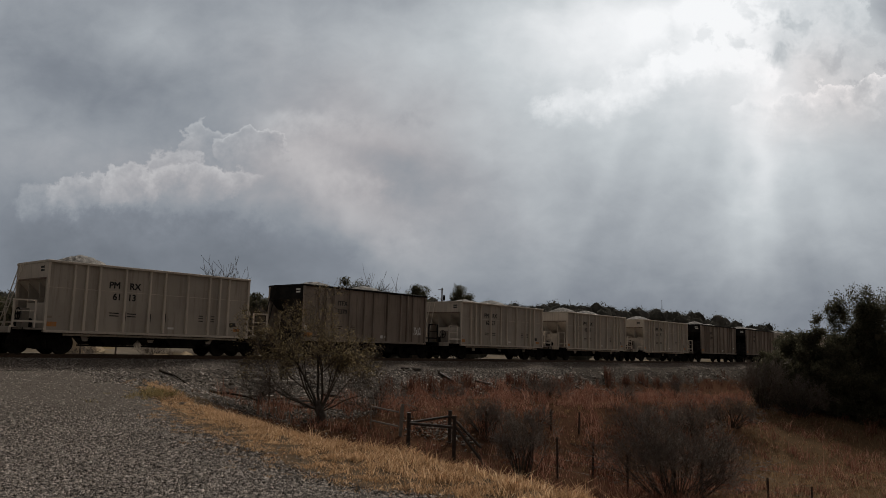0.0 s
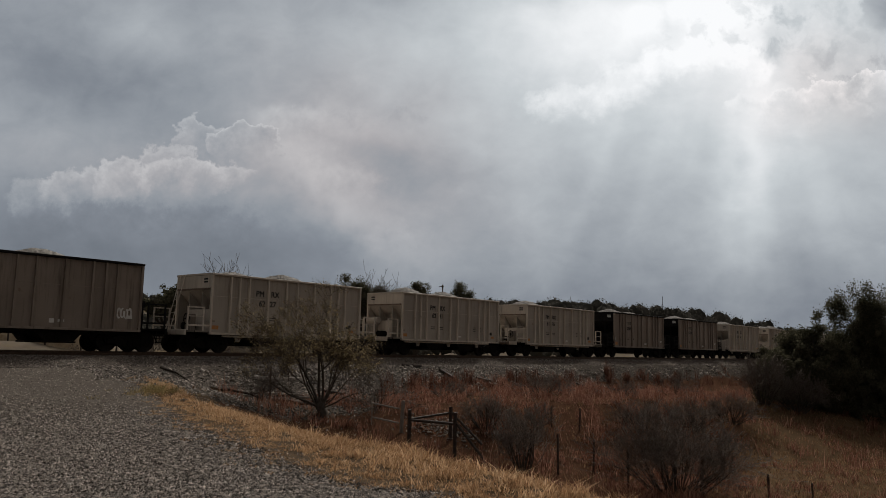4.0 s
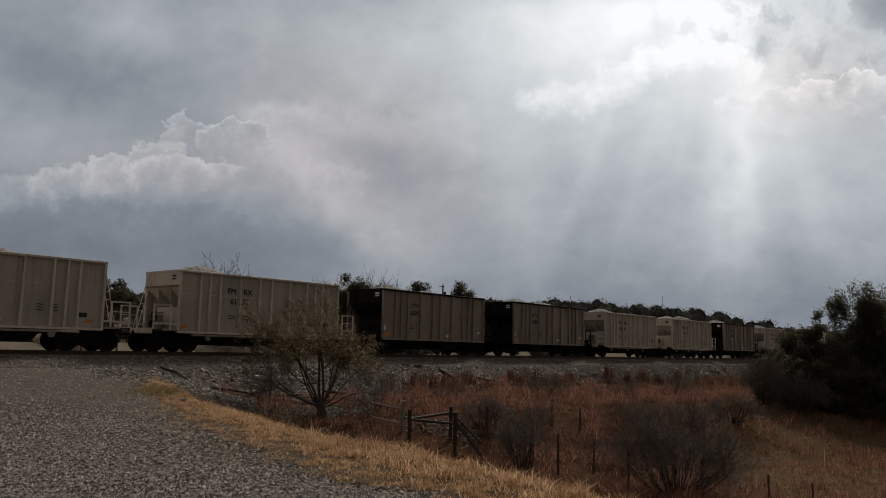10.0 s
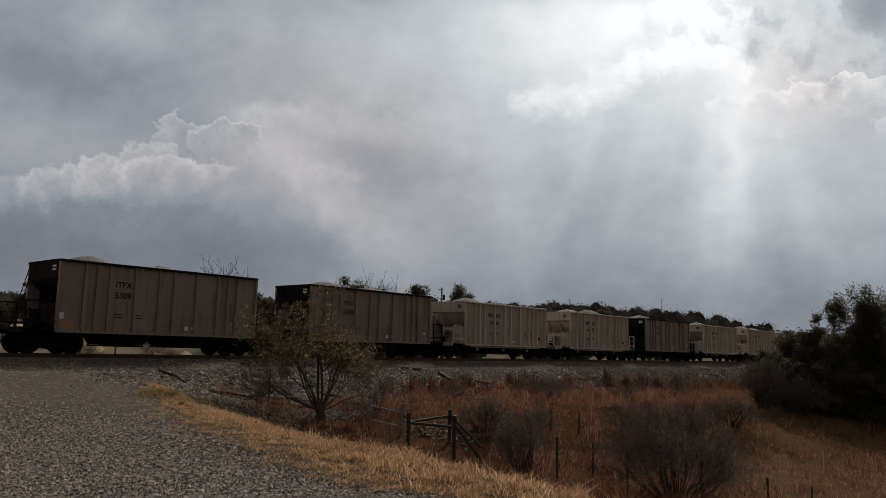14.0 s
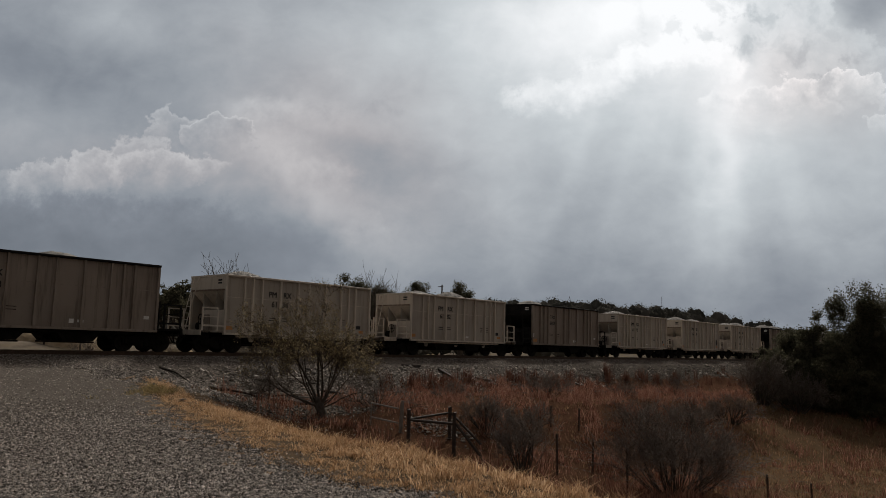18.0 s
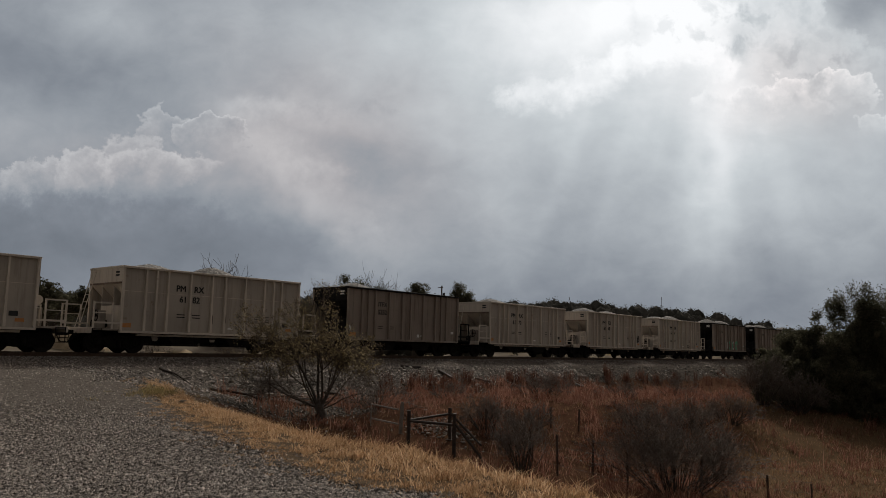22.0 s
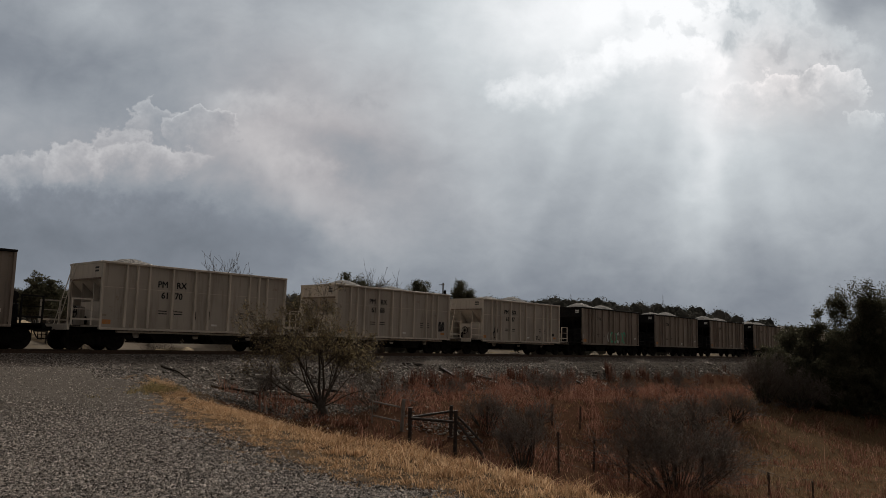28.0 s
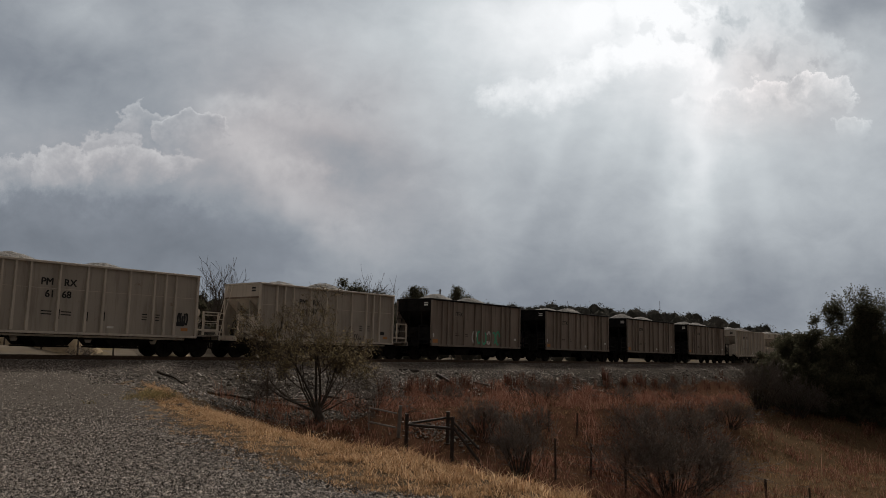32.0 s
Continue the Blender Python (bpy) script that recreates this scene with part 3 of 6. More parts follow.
    GLARE = ((4.3, 4.2, 0.9, 0.6, 0.95, 0.1, 0.4, 0.6, 0.6), (1.5, 2.6, 0.7, 0.34, 0.70, 0.16, 0.5, 0.6, 0.7), (2.2, 2.75, 0.85, 0.42, 0.78, 0.16, 0.5, 0.6, 0.7), (2.9, 2.98, 0.8, 0.42, 0.84, 0.14, 0.5, 0.6, 0.7),
             (3.6, 3.25, 0.9, 0.42, 0.90, 0.12, 0.5, 0.6, 0.7), (4.4, 3.45, 0.9, 0.46, 0.95, 0.1, 0.5, 0.6, 0.7), (4.95, 3.3, 0.55, 0.55, 0.88, 0.12, 0.5, 0.6, 0.7), (6.1, 4.0, 0.8, 0.9, 0.66, 0.24, 0.15, 0.2, 0.65),
             (7.0, 3.3, 1.3, 0.65, 0.60, 0.2, 0.2, 0.3, 0.6), (5.1, 2.5, 0.6, 0.34, 0.74, 0.16, 0.4, 0.4, 0.7), (5.75, 2.6, 0.7, 0.36, 0.68, 0.24, 0.25, 0.2, 0.75), (6.5, 2.7, 0.75, 0.38, 0.64, 0.28, 0.2, 0.15, 0.75),
             (7.2, 2.8, 0.75, 0.38, 0.64, 0.28, 0.2, 0.15, 0.75), (7.85, 2.15, 0.4, 0.34, 0.58, 0.26, 0.2, 0.2, 0.75))
    for b in BANK + GLARE:
        total = h.use(k, total, cu, cv, fluff, *b)
    # ragged blue-grey holes in the bright break
    torn = k.noise(k.xyz(u0, v0, 21.0), 1.9, 9.0, 0.6, 0.3).outputs[0]
    holes = k.mul(k.math("MINIMUM", k.add(blob(4.9, 3.95, 1.3, 0.6, 0, 1.2), blob(7.0, 3.2, 0.9, 0.5, 10, 0.9)), 1.0), k.span(torn, 0.48, 0.62))
    total = k.add(total, k.mul(holes, -0.13))
    col = k.ramp(total, [(0.0, (0.10, 0.118, 0.14)), (0.25, (0.225, 0.25, 0.285)), (0.40, (0.365, 0.395, 0.425)), (0.6, (0.58, 0.62, 0.64)), (0.88, (0.98, 0.995, 1.0))])
    blush = k.math("MINIMUM", blob(-5.6, 1.4, 2.6, 0.8, 0, 0.8, k.add(blob(-1.9, 1.7, 2.2, 1.6, -30, 1.0), blob(6.6, 2.9, 1.5, 0.8, 0, 0.8))), 1.0)
    col = k.mix(k.mul(blush, k.span(total, 0.28, 0.42)), col, k.mix(1.0, col, (1.085, 0.985, 0.95), "MULTIPLY"))
    col = k.mix(1.0, col, (0.992, 0.992, 1.004), "MULTIPLY")
    em = k.n("ShaderNodeEmission")
    k.put(em.inputs["Color"], col)
    em.inputs["Strength"].default_value = 1.0
    k.t.links.new(em.outputs[0], k.out.inputs[0])
    return k.mat


def sky_turn(t):
    """The cloud field drifts slowly to the side of the gravel lot and upwards."""
    f = (t - 17.0) / 32.0
    return 7.25 + 0.9 * f, -1.35, -0.12 + 4.0 * f


def make_sky():
    r, n, m = 2300.0, 48, 20
    verts, faces = [], []
    for j in range(m + 1):
        el = radians(-9.0 + 31.0 * j / m)
        for i in range(n + 1):
            az = radians(-46 + 92 * i / n)
            verts.append((r * math.sin(az) * math.cos(el), r * math.cos(az) * math.cos(el), r * math.sin(el)))
    for j in range(m):
        for i in range(n):
            a = j * (n + 1) + i
            faces.append((a, a + 1, a + n + 2, a + n + 1))
    ob = part_from("sky_backdrop", verts, faces, mat_sky(), smooth=True)
    ob.matrix_basis = pose(*EYE, *sky_turn(17.0))
    return tagged(ob, "grey broken overcast with bright gaps and sunbeams", "sky", kind="structure")


SKY = make_sky()


# ================= train =================
HALF = 4.935           # half of a car's body
WIDE = 1.578           # half of its width
PITCH = 13.39          # from coupler to coupler
POSTS = (1.12, 1.63, 2.2, 3.37, 4.53, 5.27, 6.43, 7.6, 8.17, 8.68)


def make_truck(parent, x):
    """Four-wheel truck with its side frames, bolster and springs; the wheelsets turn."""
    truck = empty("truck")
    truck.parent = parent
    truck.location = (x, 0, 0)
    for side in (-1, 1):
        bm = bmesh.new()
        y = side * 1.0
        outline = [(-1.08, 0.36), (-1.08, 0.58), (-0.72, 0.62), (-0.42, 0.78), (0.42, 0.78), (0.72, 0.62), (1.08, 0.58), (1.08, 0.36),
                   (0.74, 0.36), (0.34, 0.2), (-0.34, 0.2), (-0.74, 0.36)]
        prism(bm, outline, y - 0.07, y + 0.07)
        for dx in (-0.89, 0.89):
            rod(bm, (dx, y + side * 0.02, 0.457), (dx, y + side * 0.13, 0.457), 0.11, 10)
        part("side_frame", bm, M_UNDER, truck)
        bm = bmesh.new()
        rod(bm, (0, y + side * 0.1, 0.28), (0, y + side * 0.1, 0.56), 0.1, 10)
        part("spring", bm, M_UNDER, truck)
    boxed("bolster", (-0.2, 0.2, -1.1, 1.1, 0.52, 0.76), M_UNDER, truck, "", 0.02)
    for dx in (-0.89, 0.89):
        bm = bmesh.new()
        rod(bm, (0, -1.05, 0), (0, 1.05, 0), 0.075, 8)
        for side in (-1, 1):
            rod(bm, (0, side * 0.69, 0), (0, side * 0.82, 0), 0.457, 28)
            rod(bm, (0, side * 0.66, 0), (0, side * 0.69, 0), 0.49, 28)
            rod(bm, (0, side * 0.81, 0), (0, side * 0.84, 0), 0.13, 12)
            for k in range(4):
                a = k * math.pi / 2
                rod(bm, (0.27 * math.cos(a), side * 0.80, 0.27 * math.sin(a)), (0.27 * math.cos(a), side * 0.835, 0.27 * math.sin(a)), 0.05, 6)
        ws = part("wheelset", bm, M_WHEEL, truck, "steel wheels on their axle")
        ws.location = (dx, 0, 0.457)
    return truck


def make_car(name, paint, ends, top, sill, label):
    """Open-top hopper car, built at the origin: x along the track, z = 0 at the rail."""
    car = empty(name)
    z_top, z_sill = (3.85, 0.98) if paint is M_GREY else (3.93, 0.98)
    for side in (-1, 1):
        y = side * WIDE
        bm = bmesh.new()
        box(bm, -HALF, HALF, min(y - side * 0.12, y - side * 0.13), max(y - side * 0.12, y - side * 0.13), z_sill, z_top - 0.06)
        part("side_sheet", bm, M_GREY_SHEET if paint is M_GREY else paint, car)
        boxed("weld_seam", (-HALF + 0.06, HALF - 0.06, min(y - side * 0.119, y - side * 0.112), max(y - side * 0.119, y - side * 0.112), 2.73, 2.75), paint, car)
        for x in POSTS:
            bm = bmesh.new()
            w = 0.036
            vs = [(-w - 0.02, z_sill + 0.02), (w + 0.02, z_sill + 0.02), (w, z_top - 0.1), (-w, z_top - 0.1)]
            prism(bm, vs, min(y, y - side * 0.118), max(y, y - side * 0.118))
            ob = part("side_post", bm, paint, car)
            ob.location.x = x - HALF
        for x in (-HALF + 0.05, HALF - 0.05):
            boxed("corner_post", (x - 0.05, x + 0.05, min(y - side * 0.135, y), max(y - side * 0.135, y), z_sill + 0.003, z_top - 0.1), paint, car)
        boxed("top_chord", (-HALF - 0.02, HALF + 0.02, min(y - side * 0.13, y + side * 0.03), max(y - side * 0.13, y + side * 0.03), z_top - 0.1, z_top),
              top, car, "", 0.015)
        boxed("side_sill", (-HALF, HALF, min(y - side * 0.16, y + side * 0.035), max(y - side * 0.16, y + side * 0.035), z_sill - 0.1, z_sill), sill, car, "", 0.01)
        boxed("lower_sill", (-HALF + 0.9, HALF - 0.5, min(y - side * 0.34, y - side * 0.19), max(y - side * 0.34, y - side * 0.19), z_sill - 0.21, z_sill - 0.12),
              M_UNDER if ends is M_BLACK else sill, car, "", 0.01)
    for end in (-1, 1):
        x = end * HALF
        xa, xb = min(x, x - end * 0.07), max(x, x - end * 0.07)
        boxed("end_sheet", (xa, xb, -WIDE + 0.14, WIDE - 0.14, z_top - 0.72, z_top - 0.1), ends, car)
        boxed("end_chord", (xa - 0.03, xb + 0.03, -WIDE + 0.135, WIDE - 0.135, z_top - 0.098, z_top + 0.005), top, car, "", 0.012)
        boxed("end_rib", (min(x, x + end * 0.045), max(x, x + end * 0.045), -WIDE + 0.12, WIDE - 0.12, z_top - 0.8, z_top - 0.72), ends if ends is M_BLACK else M_RUST, car)
        # sloping floor sheet down to the hopper gates
        bm = bmesh.new()
        sl = [(x - end * 0.02, z_top - 0.78), (x - end * 0.10, z_top - 0.78), (x - end * 2.3, 1.02), (x - end * 2.2, 1.0)]
        prism(bm, sl, -WIDE + 0.14, WIDE - 0.14)
        part("slope_sheet", bm, ends if ends is M_BLACK else M_GREY, car)
        for y in (-0.55, 0.55):
            bm = bmesh.new()
            prism(bm, [(x - end * 0.12, z_top - 0.79), (x - end * 0.18, 1.12), (x - end * 0.3, 1.12), (x - end * 2.1, 1.1)], y - 0.03, y + 0.03)
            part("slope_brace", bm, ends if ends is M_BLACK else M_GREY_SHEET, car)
        boxed("end_bulkhead", (min(x - end * 0.12, x - end * 0.16), max(x - end * 0.12, x - end * 0.16), -WIDE + 0.14, 0.55, 1.052, 2.1), ends if ends is M_BLACK else M_GREY, car)
        # platform, handrails
        xo = end * (HALF + 1.22)
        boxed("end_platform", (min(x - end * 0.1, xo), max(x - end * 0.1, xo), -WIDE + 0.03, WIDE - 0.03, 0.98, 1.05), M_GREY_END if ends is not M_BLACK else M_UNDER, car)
        boxed("end_sill", (min(xo, xo + end * 0.1), max(xo, xo + end * 0.1), -WIDE + 0.03, WIDE - 0.03, 0.83, 1.08), ends, car, "", 0.012)
        for side in (-1, 1):
            y = side * (WIDE - 0.06)
            rail = None
            for nm, p0, p1, w, h in (("handrail", (xo, y, 2.15), (x + end * 0.32, y, 2.15), 0.06, 0.06),
                                     ("post", (xo - end * 0.04, y, 1.05), (xo - end * 0.04, y, 2.18), 0.065, 0.065),
                                     ("post", (x + end * 0.35, y, 1.05), (x + end * 0.35, y, 2.18), 0.065, 0.065),
                                     ("lower_rail", (xo, y, 1.3), (x, y, 1.3), 0.04, 0.08),
                                     ("middle_rail", (xo, y, 1.72), (x + end * 0.35, y, 1.72), 0.035, 0.035)):
                bm = bmesh.new()
                bar(bm, p0, p1, w, h)
                piece = part(nm, bm, ends, rail or car)
                rail = rail or piece
            ys = y + side * 0.04
            bm = bmesh.new()
            bar(bm, (xo - end * 0.42, ys, 0.4), (xo - end * 0.42, ys, 1.05), 0.03, 0.03)
            step = part("sill_step", bm, M_UNDER, car)
            bm = bmesh.new()
            bar(bm, (xo - end * 0.02, ys, 0.4), (xo - end * 0.02, ys, 1.05), 0.03, 0.03)
            part("stringer", bm, M_UNDER, step)
            for k in range(4):
                bm = bmesh.new()
                bar(bm, (xo - end * 0.42, ys, 0.42 + k * 0.2), (xo - end * 0.02, ys, 0.42 + k * 0.2), 0.025, 0.025)
                part("rung", bm, M_UNDER, step)
        # a ladder leans against one end, a reservoir lies across the other
        if end == -1:
            ladder = None
            for y in (0.72, 1.12):
                bm = bmesh.new()
                bar(bm, (x + end * 0.75, y, 1.05), (x + end * 0.09, y, z_top - 0.05), 0.045, 0.025)
                ladder = part("stringer" if ladder else "ladder", bm, ends, ladder or car)
            for k in range(8):
                f = (k + 0.7) / 8.4
                xx, zz = x + end * (0.75 - 0.66 * f), 1.05 + (z_top - 1.1) * f
                bm = bmesh.new()
                bar(bm, (xx, 0.72, zz), (xx, 1.12, zz), 0.022, 0.022)
                part("rung", bm, ends, ladder.parent if ladder.parent is not car else ladder)
        else:
            bm = bmesh.new()
            rod(bm, (x + end * 0.12, -1.3, 2.12), (x + end * 0.12, -0.35, 2.12), 0.2, 14)
            part("air_tank", bm, M_GREY if ends is not M_BLACK else ends, car)
            bm = bmesh.new()
            box(bm, min(x - end * 0.05, x + end * 0.3), max(x - end * 0.05, x + end * 0.3), -1.25, -0.4, 1.86, 1.94)
            for yy in (-1.2, -0.45):
                bar(bm, (x + end * 0.26, yy, 1.05), (x + end * 0.26, yy, 1.86), 0.05, 0.05)
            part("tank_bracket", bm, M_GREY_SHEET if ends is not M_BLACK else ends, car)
        bm = bmesh.new()
        box(bm, min(x + end * 0.25, x + end * 0.55), max(x + end * 0.25, x + end * 0.55), -0.75, -0.25, 1.05, 1.85, 0.03)
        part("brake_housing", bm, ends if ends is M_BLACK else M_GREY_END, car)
        bm = bmesh.new()
        rod(bm, (x + end * 0.5, 0.0, 1.28), (x - end * 0.35, 0.0, 1.28), 0.18, 14)
        part("air_reservoir", bm, M_UNDER, car)
        if end == -1:
            bm = bmesh.new()
            ring = [(x - 0.62, -0.5 + 0.25 * math.cos(q * math.pi / 8), 1.62 + 0.25 * math.sin(q * math.pi / 8)) for q in range(17)]
            for q in range(16):
                bar(bm, ring[q], ring[q + 1], 0.03, 0.03)
            for q in range(0, 16, 4):
                bar(bm, (x - 0.62, -0.5, 1.62), ring[q], 0.025, 0.025)
            rod(bm, (x - 0.55, -0.5, 1.62), (x - 0.66, -0.5, 1.62), 0.05, 8)
            part("brake_wheel", bm, M_UNDER, car)
        # coupler
        bm = bmesh.new()
        box(bm, min(xo, end * (PITCH / 2 - 0.16)), max(xo, end * (PITCH / 2 - 0.16)), -0.09, 0.09, 0.78, 0.96, 0.02)
        box(bm, min(end * (PITCH / 2 - 0.2), end * (PITCH / 2 + 0.04)), max(end * (PITCH / 2 - 0.2), end * (PITCH / 2 + 0.04)),
            -0.16 if end < 0 else -0.02, 0.02 if end < 0 else 0.16, 0.73, 1.01, 0.03)
        part("coupler", bm, M_UNDER, car)
        bm = bmesh.new()
        last = None
        for k in range(7):
            f = k / 6
            v = Vector((xo + end * (0.1 + 0.42 * f), -0.35 + 0.12 * f, 0.85 - 0.42 * math.sin(f * math.pi * 0.62)))
            way = Vector((end * 0.42, 0.12, -0.42 * 0.62 * math.pi * math.cos(f * math.pi * 0.62))).normalized()
            across = way.cross(Vector((0, 1, 0))).normalized()
            over = way.cross(across)
            ring = [bm.verts.new(v + 0.028 * (across * math.cos(q * math.pi / 3) + over * math.sin(q * math.pi / 3))) for q in range(6)]
            if last:
                for q in range(6):
                    bm.faces.new((last[q], last[(q + 1) % 6], ring[(q + 1) % 6], ring[q]))
            else:
                bm.faces.new(ring[::-1])
            last = ring
        bm.faces.new(last)
        part("air_hose", bm, M_UNDER, car)
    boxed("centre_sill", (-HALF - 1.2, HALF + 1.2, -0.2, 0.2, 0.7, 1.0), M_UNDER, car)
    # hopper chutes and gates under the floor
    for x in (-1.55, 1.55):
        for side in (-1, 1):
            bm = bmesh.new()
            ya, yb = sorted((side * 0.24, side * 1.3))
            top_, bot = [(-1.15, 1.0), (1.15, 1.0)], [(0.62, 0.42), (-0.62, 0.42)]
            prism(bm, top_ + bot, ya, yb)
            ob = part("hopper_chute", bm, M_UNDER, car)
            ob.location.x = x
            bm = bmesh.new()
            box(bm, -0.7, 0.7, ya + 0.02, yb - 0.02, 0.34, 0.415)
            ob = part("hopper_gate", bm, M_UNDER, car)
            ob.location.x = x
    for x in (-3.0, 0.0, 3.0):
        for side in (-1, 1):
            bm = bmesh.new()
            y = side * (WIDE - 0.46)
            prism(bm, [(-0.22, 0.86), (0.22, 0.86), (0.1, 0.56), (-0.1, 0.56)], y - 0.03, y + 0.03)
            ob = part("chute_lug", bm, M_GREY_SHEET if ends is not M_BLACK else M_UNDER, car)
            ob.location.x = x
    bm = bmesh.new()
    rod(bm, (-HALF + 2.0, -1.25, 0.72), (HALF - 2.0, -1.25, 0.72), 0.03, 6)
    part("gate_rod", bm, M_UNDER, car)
    # small stencils and labels on both sides
    for side in (-1, 1):
        y = side * (WIDE - 0.115)

        def plate(nm, x0, x1, z0, z1, m):
            xa, xb = (x0 - HALF, x1 - HALF) if side < 0 else (HALF - x1, HALF - x0)
            boxed(nm, (xa, xb, min(y, y - side * 0.012), max(y, y - side * 0.012), z0, z1), m, car)

        if paint is M_GREY:
            plate("orange_placard", 0.16, 0.55, 1.13, 1.32, M_ORANGE)
            plate("data_stencil", 0.16, 0.34, 1.47, 1.56, M_LETTER_PANEL)
            for x0 in (2.75, 3.55):
                for z0 in (1.66, 1.78):
                    plate("data_stencil", x0, x0 + 0.42, z0, z0 + 0.045, M_LETTER)
            for z0 in (1.62, 1.74, 1.86):
                plate("data_stencil", 7.12, 7.36, z0, z0 + 0.04, M_LETTER)
                plate("data_stencil", 7.78, 7.98, z0, z0 + 0.04, M_LETTER)
            plate("white_label", 5.55, 5.85, 1.2, 1.29, M_LABEL)
            plate("black_placard", 8.85, 9.2, 1.42, 1.62, M_LETTER)
            plate("orange_placard", 9.1, 9.45, 1.2, 1.34, M_ORANGE)
            for x0, z0 in ((3.46, 1.5), (4.64, 1.45), (5.38, 1.5)):
                plate("handle_slot", x0, x0 + 0.045, z0, z0 + 0.4, M_LETTER)
        else:
            plate("orange_placard", 0.2, 0.75, 1.1, 1.33, M_ORANGE)
            plate("white_label", 0.18, 0.36, 1.45, 1.72, M_LABEL)
            plate("white_label", 5.95, 6.15, 1.16, 1.34, M_LABEL)
            plate("white_label", 6.3, 6.56, 1.2, 1.31, M_LABEL)
            for x0 in (2.5, 3.45):
                for z0 in (1.6, 1.72):
                    plate("data_stencil", x0, x0 + 0.4, z0, z0 + 0.028, M_UNDER)
            plate("white_label", 9.25, 9.5, 1.45, 1.6, M_LABEL)
    for end in (-1, 1):
        x = end * (HALF + 0.006)
        for z0 in (z_top - 0.32, z_top - 0.46):
            boxed("end_stencil", (min(x, x - end * 0.01), max(x, x - end * 0.01), -WIDE + 0.38, -WIDE + 0.72, z0, z0 + 0.085),
                  M_LABEL if ends is M_BLACK else M_LETTER, car)
    make_truck(car, -4.7)
    make_truck(car, 4.7)
    return tagged(car, label, "railcar", "freight train cars")


def bold_text(text, size):
    """Lettering with heavy strokes: the outline laid over itself a little to each side."""
    thin = text_mesh(text, size)
    bm = bmesh.new()
    d = size * 0.022
    for i, (dx, dy) in enumerate(((-d, -d), (d, -d), (d, d), (-d, d), (0, 0))):
        start = len(bm.verts)
        bm.from_mesh(thin)
        bm.verts.ensure_lookup_table()
        for v in bm.verts[start:]:
            v.co += Vector((dx, dy, 0.0006 * i))
    me = bpy.data.meshes.new("lettering")
    bm.to_mesh(me)
    bm.free()
    return me


def letter_part(car, text, x, z, size, material=None):
    """Painted lettering on both sides of a car."""
    me = bold_text(text, size)
    me.materials.append(material or M_LETTER)
    for side in (-1, 1):
        ob = new("lettering", me)
        ob.parent = car
        xx = (x - HALF) * (1 if side < 0 else -1)
        ob.matrix_basis = pose(xx, side * (WIDE - 0.108), z, 90, 0, 0 if side < 0 else 180)


def graffiti(car, x0, z0, wide, high, strokes, material, outline, seed, label):
    """Spray-painted loops on the near side that cannot be read: each stroke is a flat bent band."""
    r = random.Random(seed)
    for i in range(strokes):
        bm = bmesh.new()
        cx, cz = x0 + wide * (i + 0.5) / strokes - HALF, z0 + high / 2
        pts = []
        for q in range(11):
            a = q / 10 * r.uniform(4.2, 5.6) + i * 1.3
            pts.append((cx + math.cos(a) * wide / strokes * 0.46, cz + math.sin(a) * high * 0.46 + r.uniform(-0.03, 0.03)))
        w = high * 0.075
        prev = None
        for q, (px, pz) in enumerate(pts):
            nx, nz = pts[min(q + 1, 10)][0] - pts[max(q - 1, 0)][0], pts[min(q + 1, 10)][1] - pts[max(q - 1, 0)][1]
            ln = math.hypot(nx, nz) or 1.0
            ox, oz = -nz / ln * w, nx / ln * w
            row = [bm.verts.new((px + sx * ox, -WIDE + 0.112 - 0.001 * i - dy, pz + sx * oz)) for sx, dy in ((-1, 0), (1, 0), (1, 0.004), (-1, 0.004))]
            if prev:
                for m in range(4):
                    bm.faces.new((prev[m], prev[(m + 1) % 4], row[(m + 1) % 4], row[m]))
            prev = row
        bmesh.ops.recalc_face_normals(bm, faces=bm.faces)
        part("graffiti_stroke", bm, material if i % 3 else outline, car, label)


def make_load(seed, top):
    """Heaps of crushed stone that show above the rim."""
    r = random.Random(seed)
    nx, ny = 70, 24
    heaps = [(-2.9 + r.uniform(-0.3, 0.3), r.uniform(0.26, 0.5), r.uniform(1.25, 1.55)), (0.6 + r.uniform(-0.4, 0.4), r.uniform(0.24, 0.46), r.uniform(1.2, 1.5))]
    if r.random() < 0.2:
        heaps.pop()
    verts, faces = [], []
    for j in range(ny + 1):
        for i in range(nx + 1):
            x, y = (i / nx - 0.5) * 2 * (HALF - 0.12), (j / ny - 0.5) * 2 * (WIDE - 0.14)
            z = top - 0.3
            for hx, hh, hw in heaps:
                q = math.hypot((x - hx) / hw, y / 1.25)
                z = max(z, top - 0.3 + (hh + 0.3) * max(0.0, 1.0 - q ** 1.6 * 0.62))
            z += r.uniform(-0.025, 0.03)
            verts.append((x, y, z))
    for j in range(ny):
        for i in range(nx):
            a = j * (nx + 1) + i
            faces.append((a, a + 1, a + nx + 2, a + nx + 1))
    ob = part_from("gravel_load", verts, faces, M_LOAD)
    return tagged(ob, "heaped pale crushed stone filling an open hopper car", "gravel", "gravel loads", kind="stuff")


